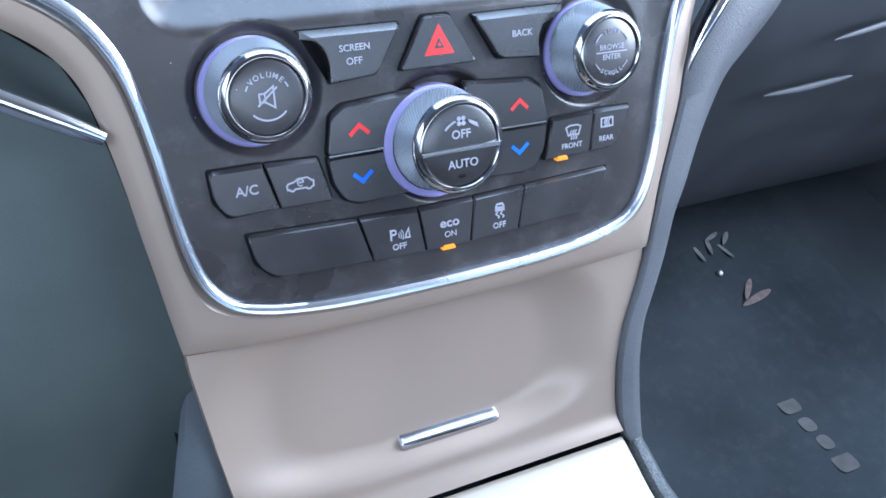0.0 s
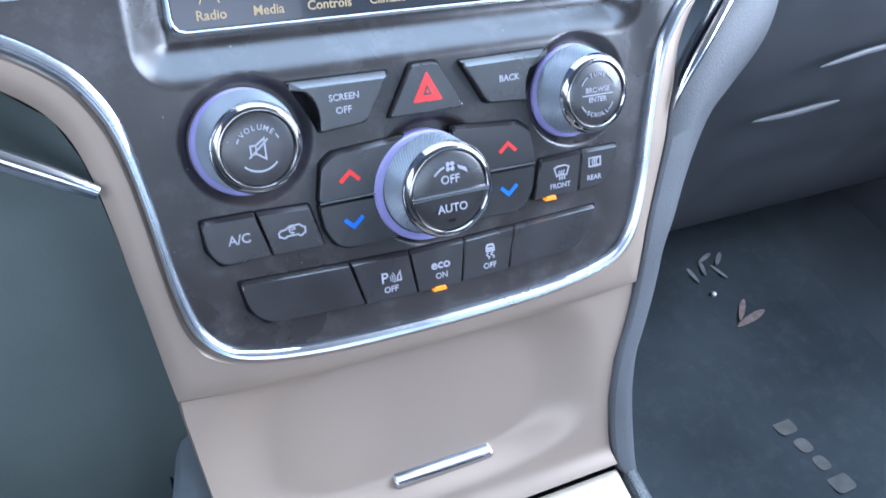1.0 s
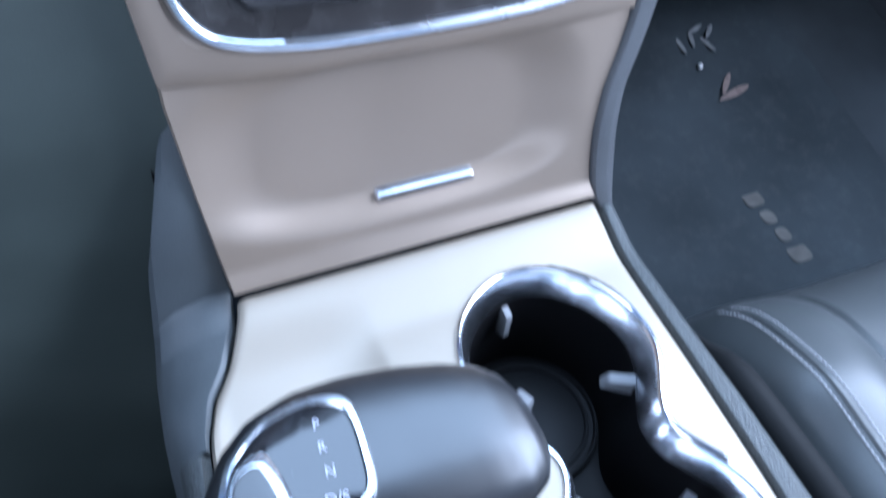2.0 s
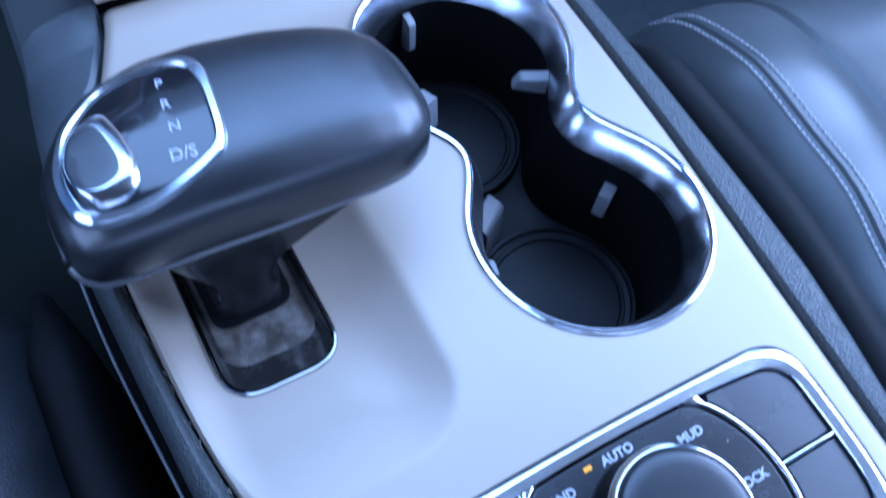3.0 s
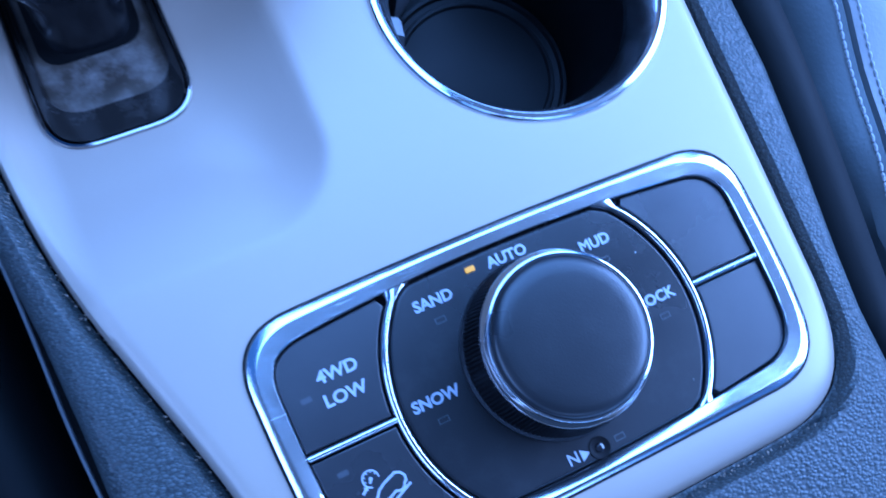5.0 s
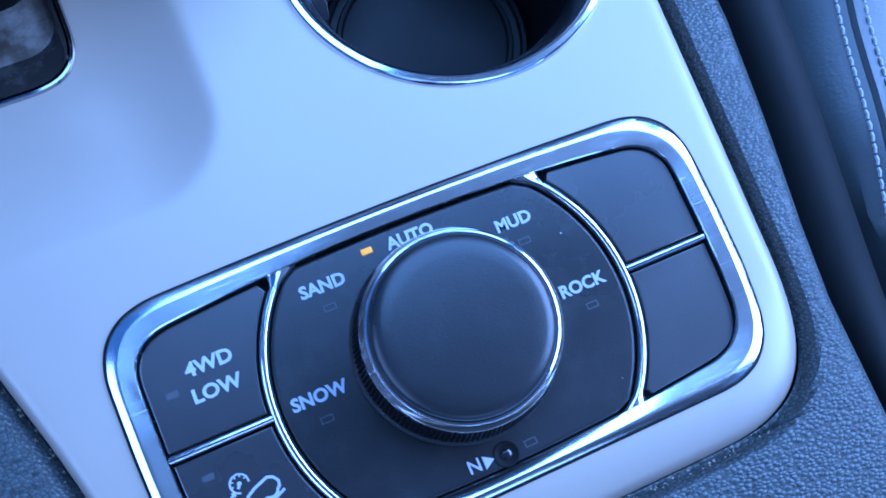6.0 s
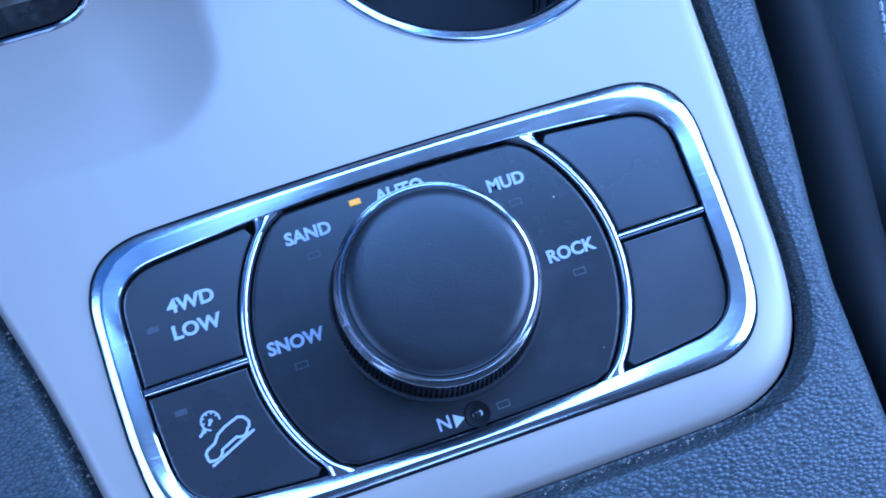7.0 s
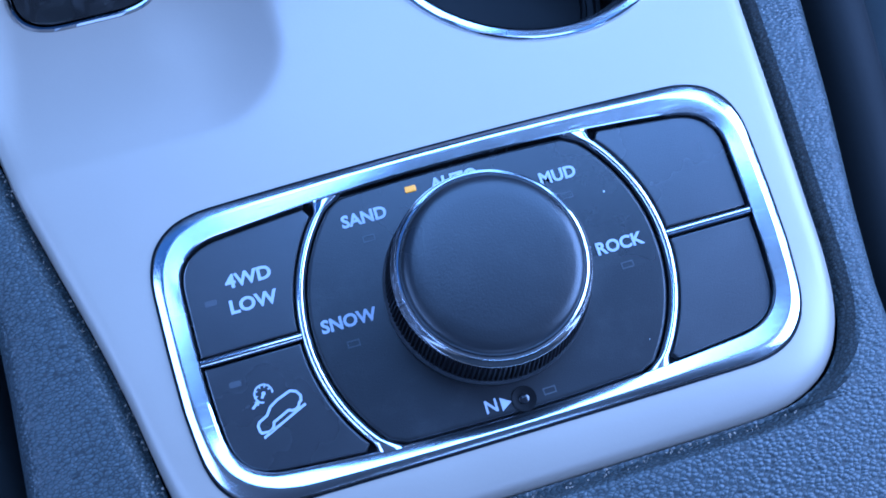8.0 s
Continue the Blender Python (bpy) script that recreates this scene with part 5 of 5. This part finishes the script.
SX = [-0.1255, -0.1250, -0.1235, -0.1195, -0.1130, -0.1020, -0.0860, -0.0680, -0.0480, -0.0330, -0.0220, -0.0140, -0.0095, -0.0078]
SY = [0.1508, 0.1508, 0.1508, 0.1522, 0.1556, 0.1592, 0.1612, 0.1606, 0.1590, 0.1570, 0.1555, 0.1545, 0.1535, 0.1530]
SH = [0.0060, 0.0110, 0.0147, 0.0197, 0.0246, 0.0292, 0.0317, 0.0323, 0.0310, 0.0292, 0.0269, 0.0215, 0.0135, 0.0050]
SV = [0.0050, 0.0085, 0.0110, 0.0135, 0.0158, 0.0172, 0.0180, 0.0182, 0.0178, 0.0168, 0.0150, 0.0120, 0.0075, 0.0030]
SZ = [0.0440, 0.0440, 0.0442, 0.0446, 0.0452, 0.0458, 0.0462, 0.0464, 0.0462, 0.0460, 0.0456, 0.0452, 0.0450, 0.0450]
xs = np.linspace(0, 1, 46)
keys = np.linspace(0, 1, len(SX))
secs = [(at(keys, SX, k), at(keys, SY, k), at(keys, SZ, k), at(keys, SH, k), at(keys, SV, k)) for k in xs]
FLAT_TOP = 2.8
handle = part("handle", loft(secs, 56, FLAT_TOP), SHIFT_BLACK, shifter, "satin black grip")


def top_of(x, y):
    hy, hz, yc, zc = at(SX, SH, x), at(SX, SV, x), at(SX, SY, x), at(SX, SZ, x)
    k = min(1.0, abs((y - yc) / max(hy, 1e-6)))
    return zc + hz * (max(0.0, 1 - k ** FLAT_TOP)) ** (1 / FLAT_TOP)


disp_out = curve_through([(-0.1175, 0.1640, 0), (-0.1120, 0.1725, 0), (-0.1000, 0.1810, 0), (-0.0875, 0.1836, 0), (-0.0770, 0.1822, 0), (-0.0714, 0.1782, 0), (-0.0700, 0.1705, 0), (-0.0712, 0.1572, 0), (-0.0734, 0.1467, 0), (-0.0785, 0.1421, 0), (-0.0904, 0.1380, 0), (-0.1040, 0.1362, 0), (-0.1150, 0.1385, 0), (-0.1194, 0.1445, 0), (-0.1202, 0.1547, 0)], 5, True)
lift = lambda pts, d: [Vector((p[0], p[1], top_of(p[0], p[1]) + d)) for p in pts]
cxy = Vector((-0.0955, 0.1600))
inset = lambda k: [cxy + (Vector((p[0], p[1])) - cxy) * k for p in resample([Vector((p[0], p[1], 0)) for p in disp_out], 90, True) for p in [Vector((p[0], p[1]))]]
ring_rows = [lift(inset(k), d) for k, d in ((1.035, -0.001), (1.015, 0.0008), (0.985, 0.0015), (0.91, 0.0013), (0.885, 0.0006), (0.875, -0.0006))]
part("display_rim", grid_mesh(ring_rows, wrap=True), SATIN_CHROME, handle, "satin chrome display frame")
glass_rows = [lift(inset(k), 0.0002) for k in (0.9, 0.7, 0.5, 0.3, 0.1, 0.01)]
part("display", grid_mesh(glass_rows, wrap=True), GLOSS_BLACK, handle, "glossy black shift display")
thumb = rounded([(-0.1154, 0.1622), (-0.1112, 0.1684), (-0.1050, 0.1712), (-0.1008, 0.1702), (-0.0984, 0.1610), (-0.0973, 0.1505), (-0.0990, 0.1432), (-0.1046, 0.1400), (-0.1122, 0.1400), (-0.1166, 0.1446), (-0.1180, 0.1528)], 0.004, 6)
tc2 = Vector((-0.1122, 0.1560))
PAD_Z = top_of(-0.1075, 0.1556) + 0.0030
tin = lambda k: [tc2 + (Vector((p[0], p[1])) - tc2) * k for p in thumb]
level = lambda k, d: [Vector((p.x, p.y, p.z + (PAD_Z - p.z) * smoothstep(1.0, 0.70, k) * 0.85)) for p in lift(tin(k), d)]
part("button_edge", grid_mesh([level(k, d) for k, d in ((1.0, -0.0004), (0.985, 0.0005), (0.94, 0.0010), (0.84, 0.0018), (0.74, 0.0024), (0.70, 0.0026), (0.68, 0.0025))], wrap=True), BAR_METAL, handle, "satin chrome bevel of the thumb button")
part("thumb_button", grid_mesh([level(k, d) for k, d in ((0.69, 0.0025), (0.66, 0.0028), (0.5, 0.0028), (0.3, 0.0027), (0.02, 0.0027))], wrap=True), SHIFT_BLACK, handle, "black thumb button")
for word, x, y, size in (("P", -0.0833, 0.1729, 0.0046), ("R", -0.0842, 0.1646, 0.0046), ("N", -0.0846, 0.1561, 0.0046), ("D/S", -0.0856, 0.1469, 0.0052)):
    bm = letters(word, size, (x, y), 0, turn=radians(-8))
    for v in bm.verts:
        v.co.z += top_of(v.co.x, v.co.y) + 0.0004
    part("word", bm, PRINT, handle, smooth=False)
# silver bead under the grip, and the stem
under = [(x, y, z - 0.0060, hy * 0.80, hz * 0.62) for x, y, z, hy, hz in secs[4:-3]]
part("underside", loft(under, 40, 2.4), STEM_BLACK, shifter, "black underside of the grip")
bead_in = [Vector((x, y - 0.875 * hy, z - 0.70 * hz)) for x, y, z, hy, hz in secs[3:-2]]
bead_out = [Vector((x, y + 0.875 * hy, z - 0.70 * hz)) for x, y, z, hy, hz in secs[3:-2]]
part("trim_bead", tube(resample(bead_in + bead_out[::-1], 120, True), 0.0016, 8), UNDER_SILVER, shifter, "satin silver bead under the grip")
stem_rows = []
for t in np.linspace(0, 1, 22):
    z = -0.0108 + 0.0496 * t
    flare = smoothstep(0.30, 0.86, t)
    x0, x1 = -0.0915 - 0.012 * flare, -0.0668 + 0.036 * flare ** 1.7
    y0, y1 = 0.1292 + 0.0055 * t, 0.165 + 0.004 * flare
    ring = rounded([(x0, y0), (x1, y0), (x1, y1), (x0, y1)], 0.009, 6)
    stem_rows.append([Vector((p[0], p[1], z)) for p in ring])
part("stem", grid_mesh(stem_rows, wrap=True), STEM_BLACK, shifter, "black flared stem")

# ---- terrain selector ----
terrain = thing("terrain_selector", HERE, "drive-mode switch panel with a big dial in a chrome frame", "switch panel")


MID = 0.0002


def panel_line(wide, top, low, bow_top, bow_low, r, n=220):
    """A closed line round the panel with bowed long sides and rounded corners."""
    edge = lambda x, base, bow: base + bow * (1 - min(1.0, abs(x) / wide) ** 2)
    pts = []
    for sign in (1, -1):
        corner = []
        for up in (-sign, sign):
            base, bow = (top, bow_top) if up > 0 else (-low, -bow_low)
            side_x, y_in = sign * half_at(base, wide), base - up * r
            c = Vector((sign * half_at(base, wide), base))
            p, q = Vector((sign * half_at(y_in, wide), y_in)), Vector((side_x - sign * r, edge(side_x - sign * r, base, bow)))
            run = [p.lerp(c, k / 10).lerp(c.lerp(q, k / 10), k / 10) for k in range(11)]
            corner.append(run if up == sign else run[::-1])
        y0, y1 = corner[0][-1].y, corner[1][0].y
        pts += corner[0] + [Vector((sign * half_at(y, wide), y)) for y in np.linspace(y0, y1, 14)[1:-1]] + corner[1]
        a = corner[1][-1].x
        base, bow = (top, bow_top) if sign > 0 else (-low, -bow_low)
        pts += [Vector((x, edge(x, base, bow))) for x in np.linspace(a, -a, 30)[1:-1]]
    return resample([Vector((p.x + MID, p.y, 0)) for p in pts], n, True)


OUTER = dict(wide=0.0761, top=0.0358, low=0.0356, bow_top=0.0018, bow_low=0.0003)
INNER = dict(wide=0.0699, top=0.0279, low=0.0273, bow_top=0.0044, bow_low=0.0043)
fo, fi = panel_line(**OUTER, r=0.0165), panel_line(**INNER, r=0.0105)
LIP = [(-0.02, -0.003), (0.0, -0.0002), (0.02, 0.0005), (0.05, 0.00085), (0.12, 0.00105), (0.20, 0.00123), (0.28, 0.00140), (0.34, 0.00148), (0.38, 0.00150), (0.42, 0.00148)]
frame_rows_t = []
for p, q in zip(fo, fi):
    way = (q - p).normalized()
    hollow = smoothstep(0.4, 0.9, way.x)
    dish = 0.00042 * (1 + 2.2 * hollow - 0.55 * smoothstep(0.4, 0.9, -way.y))
    prof = LIP + [(0.42 + 0.51 * k, 0.00148 - dish * (k - 0.4 * hollow * (k - k * k))) for k in (0.12, 0.3, 0.48, 0.66, 0.84, 1.0)] + [(0.97, 0.00120 - dish), (1.0, -0.004)]
    frame_rows_t.append([p.lerp(q, a) + Vector((0, 0, h)) for a, h in prof])
frame_bm = grid_mesh(frame_rows_t + frame_rows_t[:1])
bmesh.ops.remove_doubles(frame_bm, verts=frame_bm.verts, dist=1e-6)
part("chrome_frame", frame_bm, CHROME_WORN, terrain, "scratched bright chrome frame")
gasket = panel_line(OUTER["wide"] + 0.0006, OUTER["top"] + 0.0006, OUTER["low"] + 0.0007, 0.0018, 0.0003, 0.0168)
part("gasket", band(gasket, fo, [(0.0, -0.002), (0.1, 0.0002), (1.0, 0.0002)], 220, True), WELL_BLACK, terrain, "thin black gasket round the frame")
part("backing", slab([(p.x, p.y) for p in panel_line(0.0712, 0.0300, 0.0295, 0.0043, 0.0042, 0.011)], -0.006, -0.0034, 0.0004), WELL_BLACK, terrain)
ARC, ARC_X = 0.0466, 0.0012


def arc_x(y, off, sign):
    return ARC_X + sign * math.sqrt((ARC + off) ** 2 - y * y)


def inner_y(x, up, gap=0.0003):
    base, bow = (INNER["top"], INNER["bow_top"]) if up > 0 else (INNER["low"], INNER["bow_low"])
    return up * (base - gap + bow * (1 - min(1.0, abs(x - MID) / INNER["wide"]) ** 2))


disc = [(arc_x(y, -0.0029, 1), y) for y in np.linspace(-0.0290, 0.0290, 24)] + [(x, inner_y(x, 1)) for x in np.linspace(0.0300, -0.0276, 13)]
disc += [(arc_x(y, -0.0029, -1), y) for y in np.linspace(0.0290, -0.0290, 24)] + [(x, inner_y(x, -1)) for x in np.linspace(-0.0276, 0.0300, 13)]
plate_t = part("faceplate", slab(disc, -0.004, -0.0008, 0.0008), DIAL_BLACK, terrain, "satin black faceplate")
ROUND_BAR = [(0, -0.004), (0.02, -0.0012), (0.06, -0.0005), (0.13, 0.0), (0.22, 0.00026), (0.36, 0.00045), (0.5, 0.0005), (0.64, 0.00045), (0.78, 0.00026), (0.87, 0.0), (0.94, -0.0005), (0.98, -0.0012), (1, -0.004)]
for sign in (-1, 1):
    flare = lambda y: 0.0017 * smoothstep(0.0276, 0.0322, abs(y)) ** 1.4
    lines = [[Vector((arc_x(y, o + k * flare(y), sign), y, 0)) for y in np.linspace(-0.0314, 0.0317, 90)] for o, k in ((-0.0027, -1), (-0.0002, 1))]
    part("divider", band(lines[0], lines[1], ROUND_BAR, 90), CHROME, terrain, "curved chrome divider")
    x0, x1 = sorted((arc_x(0, -0.0006, sign), MID + sign * 0.0692))
    lines = [[Vector((x, y, 0)) for x in np.linspace(x0, x1, 8)] for y in (-0.0010, 0.0011)]
    part("divider", band(lines[0], lines[1], ROUND_BAR, 8), CHROME, terrain, "straight chrome divider")


def quarter(sign, up):
    """One of the four keys between the curved divider and the frame."""
    gap = 0.0004
    ys = np.linspace(0.0015, 0.0284, 16)
    pts = [Vector((arc_x(y, 0.0003, sign), y * up)) for y in ys]
    side = lambda y: MID + sign * (half_at(y, INNER["wide"]) - gap)
    c = Vector((side(up * 0.0275), up * 0.0274))
    p, q = Vector((c.x - sign * 0.0098, inner_y(c.x - sign * 0.0098, up, gap))), Vector((side(up * 0.0180), up * 0.0180))
    pts += [Vector((x, inner_y(x, up, gap))) for x in np.linspace(pts[-1].x + sign * 0.0012, p.x, 7)[:-1]]
    pts += [p.lerp(c, k / 8).lerp(c.lerp(q, k / 8), k / 8) for k in range(9)]
    pts += [Vector((side(up * y), up * y)) for y in (0.013, 0.007, 0.0015)]
    return [(v.x, v.y) for v in pts]


panel_buttons = []
for (sign, up), words in (((-1, 1), "low-range button"), ((-1, -1), "hill descent button"), ((1, 1), "blank button"), ((1, -1), "blank button")):
    panel_buttons.append(part("button", slab(quarter(sign, up), -0.004, -0.0007, 0.0004), KEY_BLACK, terrain, words))
low_range, descent = panel_buttons[:2]
K = -0.0006
part("word", letters("4WD", 0.0046, (-0.0538, 0.0175), K, widen=1.06, bold=0.00014), PRINT, low_range, smooth=False)
part("word", letters("LOW", 0.0046, (-0.0541, 0.0112), K, widen=1.06, bold=0.00014), PRINT, low_range, smooth=False)
HILL_CAR = [(6, 30), (4, 46), (13, 78), (31, 91), (84, 93), (126, 120), (176, 127), (262, 121), (286, 96), (293, 60), (278, 34), (262, 30), (248, 16), (226, 12),
            (206, 20), (192, 36), (92, 36), (80, 20), (60, 9), (40, 10), (26, 20)]
slope = Matrix.Rotation(radians(24.3), 2)
hill = lambda pts: [slope @ Vector((x * 0.0000420, y * 0.0000390)) + Vector((-0.0588, -0.0204)) for x, y in pts]
gauge = (-0.0567, -0.0105)
part("symbol", merge(stroke(hill(HILL_CAR), 0.0006, K, True), stroke(hill([(0, 0), (286, 0)]), 0.0006, K),
                     stroke(circle_pts(gauge, 0.0021, math.radians(-10), math.radians(262), 20), 0.0004, K), stroke([(gauge[0] - 0.0006, gauge[1] - 0.0010), (gauge[0] + 0.0002, gauge[1] + 0.0002)], 0.0006, K),
                     *[stroke([(gauge[0] + r * math.cos(a), gauge[1] + r * math.sin(a)) for r in (0.0014, 0.0019)], 0.0003, K) for a in np.radians((30, 70, 110, 150, 190))],
                     slab(circle_pts(gauge, 0.0005, n=10)[:-1], K - 0.0001, K + 0.0001, 0.00004),
                     stroke([(-0.0599, -0.0133), (-0.0588, -0.0124)], 0.0006, K), slab([(-0.0592, -0.0118), (-0.0580, -0.0119), (-0.0584, -0.0130)], K - 0.0001, K + 0.0001, 0.00004)), PRINT, descent, smooth=False)
K = -0.0007
for word, x, y, w in (("SAND", -0.0232, 0.0244, 1.0), ("AUTO", 0.0010, 0.0279, 1.0), ("MUD", 0.0262, 0.0218, 1.0), ("ROCK", 0.0352, 0.0006, 1.0), ("SNOW", -0.0334, 0.0005, 1.0)):
    part("word", letters(word, 0.0043, (x, y), K, widen=w, bold=0.00014), PRINT, plate_t, smooth=False)
part("word", merge(letters("N", 0.0043, (-0.0067, -0.0283), K), slab([(-0.0044, -0.0300), (-0.0018, -0.0284), (-0.0044, -0.0268)], K - 0.0001, K + 0.0001, 0.00005)), PRINT, plate_t, smooth=False)
part("reset_hole", lathe([(0.0031, -0.0009), (0.0030, -0.00055), (0.0026, -0.00055), (0.0023, -0.0007), (0.0012, -0.00072)], 28, (0.0012, -0.0286), True), WELL_BLACK, plate_t, "recessed neutral pin hole")
part("pin", lathe([(0.0013, -0.0008), (0.0012, -0.0005), (0.0008, -0.0003), (0.0002, -0.00025)], 20, (0.0012, -0.0286), True), GLOSS_BLACK, plate_t, "glossy black pin")
for x, y in ((-0.0234, 0.0190), (0.0268, 0.0162), (0.0355, -0.0048), (-0.0336, -0.0050), (0.0076, -0.0284)):
    part("indicator", stroke([(x - 0.0014, y - 0.0007), (x + 0.0014, y - 0.0007), (x + 0.0014, y + 0.0007), (x - 0.0014, y + 0.0007)], 0.00028, K - 0.00005, True, 0.00006), MARK_GREY, plate_t, smooth=False)
for b, x, y in ((low_range, -0.0638, 0.0137), (descent, -0.0625, -0.0066)):
    part("indicator", slab(rounded([(x - 0.0014, y - 0.0007), (x + 0.0014, y - 0.0007), (x + 0.0014, y + 0.0007), (x - 0.0014, y + 0.0007)], 0.0002), -0.0009, -0.00065, 0.00003), MARK_GREY, b)
part("indicator", slab(rounded([(-0.0116, 0.0277), (-0.0088, 0.0277), (-0.0088, 0.0292), (-0.0116, 0.0292)], 0.0003), -0.001, -0.0004, 0.0001), AMBER_DIAL, plate_t, "lit amber indicator")
DC = (0.0012, 0.0008)
dial = part("dial", lathe([(0.0252, -0.0010), (0.0252, 0.0008), (0.0244, 0.0016), (0.0236, 0.0016)], 90, DC), DIAL_BLACK, terrain, "rotary drive-mode dial")
rows = []
for z, r in ((0.0010, 0.0241), (0.0022, 0.0242), (0.0080, 0.0236), (0.0128, 0.0228), (0.0140, 0.0222)):
    rows.append([Vector((DC[0] + (r + (0.0004 if i % 4 in (0, 1) else -0.0004)) * math.cos(2 * math.pi * i / 520), DC[1] + (r + (0.0004 if i % 4 in (0, 1) else -0.0004)) * math.sin(2 * math.pi * i / 520), z)) for i in range(520)])
part("grip", grid_mesh(rows, wrap=True), GRIP_BLACK, dial, "ribbed black grip", smooth=False)
part("collar", lathe([(0.0216, 0.0130), (0.0227, 0.0136), (0.0230, 0.0141), (0.0229, 0.0146), (0.0225, 0.0151), (0.0219, 0.0162), (0.0216, 0.0168)], 110, DC), KNOB_CHROME, dial, "smoked chrome collar")
part("rim", lathe([(0.0217, 0.0166), (0.0216, 0.0170), (0.0214, 0.0173), (0.0211, 0.0174), (0.0208, 0.0172), (0.0206, 0.0168)], 110, DC), CHROME, dial, "thin bright chrome rim")
part("cap", lathe([(0.0208, 0.0164), (0.0207, 0.0172), (0.0203, 0.0179), (0.0195, 0.0185), (0.0178, 0.0189), (0.0150, 0.01905), (0.0100, 0.0192), (0.0005, 0.01925)], 80, DC, True), DIAL_CAP, dial, "soft black domed cap")

# ---- emblem on the mat, debris in the footwell ----
def on_floor(x, y, up=0.006):
    return floor_z(y) + up


emblem = []
for t, wide, half in ((0.04, 0.024, 0.010), (0.33, 0.015, 0.0085), (0.60, 0.016, 0.0085), (0.90, 0.022, 0.0100)):
    x, y = 0.4725 - 0.010 * t, 0.337 + 0.080 * t
    pts = [(x - wide / 2, y - half), (x + wide / 2, y - half), (x + wide / 2, y + half), (x - wide / 2, y + half)]
    emblem.append(moved(slab(rounded(pts, 0.007), 0, 0.0006, 0.0003), Matrix.Translation((0, 0, on_floor(x, y, 0.0045)))))
part("emblem", merge(*emblem), LOGO_TAN, mat_thing, "worn tan emblem of four plain bars")


def scrap(name, mat, x, y, turn, long, wide, label, category, tilt=20):
    pts = curve_through([(-long / 2, 0, 0), (-long * 0.2, wide * 0.4, 0), (long * 0.25, wide * 0.5, 0), (long / 2, wide * 0.05, 0), (long * 0.2, -wide * 0.4, 0), (-long * 0.25, -wide * 0.35, 0)], 3, True)
    bm = slab([(p.x, p.y) for p in pts], 0, 0.0007, 0.0003)
    for v in bm.verts:
        v.co.z += 0.06 * v.co.x ** 2 / long + 0.08 * abs(v.co.y)
    bm.transform(Matrix.Translation((x, y, on_floor(x, y, 0.0052))) @ Matrix.Rotation(radians(turn), 4, "Z"))
    ob = part(name, bm, mat)
    return tagged(ob, label, category)


scrap("leaf", LEAF, 0.520, 0.527, 12, 0.050, 0.010, "dry reddish leaf lying on the mat", "leaf")
scrap("leaf", LEAF, 0.518, 0.540, 42, 0.040, 0.007, "small curled brown leaf on the mat", "leaf")
for k, (dx, dy, turn) in enumerate(((0.0, 0.0, 80), (0.018, 0.006, 65), (0.034, -0.004, 95), (0.046, 0.012, 40), (0.030, 0.018, 20))):
    scrap("paper_scrap", PALE_DEBRIS, 0.494 + dx, 0.598 + dy, turn, 0.028, 0.006, "pale torn paper scrap on the mat", "scrap")
bead = part("bead", moved(lathe([(0.0005, 0.0)] + [(0.0030 * math.sin(math.pi * k / 10), 0.0030 - 0.0030 * math.cos(math.pi * k / 10)) for k in range(1, 10)] + [(0.0004, 0.006)], 16, (0, 0), True), Matrix.Translation((0.499, 0.567, on_floor(0.499, 0.567, 0.0042)))), BEAD)
tagged(bead, "small white bead lying on the mat", "bead")

# crumbs in the joint round the console plate
rng = random.Random(4)
crumbs = []
for _ in range(480):
    side = rng.random()
    if side < 0.55:
        y = rng.uniform(-45, 175)
        x = at(LY, LX, y) - rng.uniform(0.1, 2.2)
    else:
        y = -49.0 - rng.uniform(0.2, 2.4)
        x = rng.uniform(-70, 66)
    r = rng.uniform(0.08, 0.28) / 1000
    b2 = bmesh.new()
    bmesh.ops.create_icosphere(b2, subdivisions=1, radius=r)
    b2.transform(Matrix.Translation((x / 1000, y / 1000, -0.0036)) @ Matrix.Diagonal((rng.uniform(0.7, 1.6), rng.uniform(0.7, 1.6), 0.7, 1)))
    crumbs.append(b2)
tagged(part("crumbs", merge(*crumbs), DIRT), "pale crumbs caught in the console joint", "crumbs", kind="stuff")
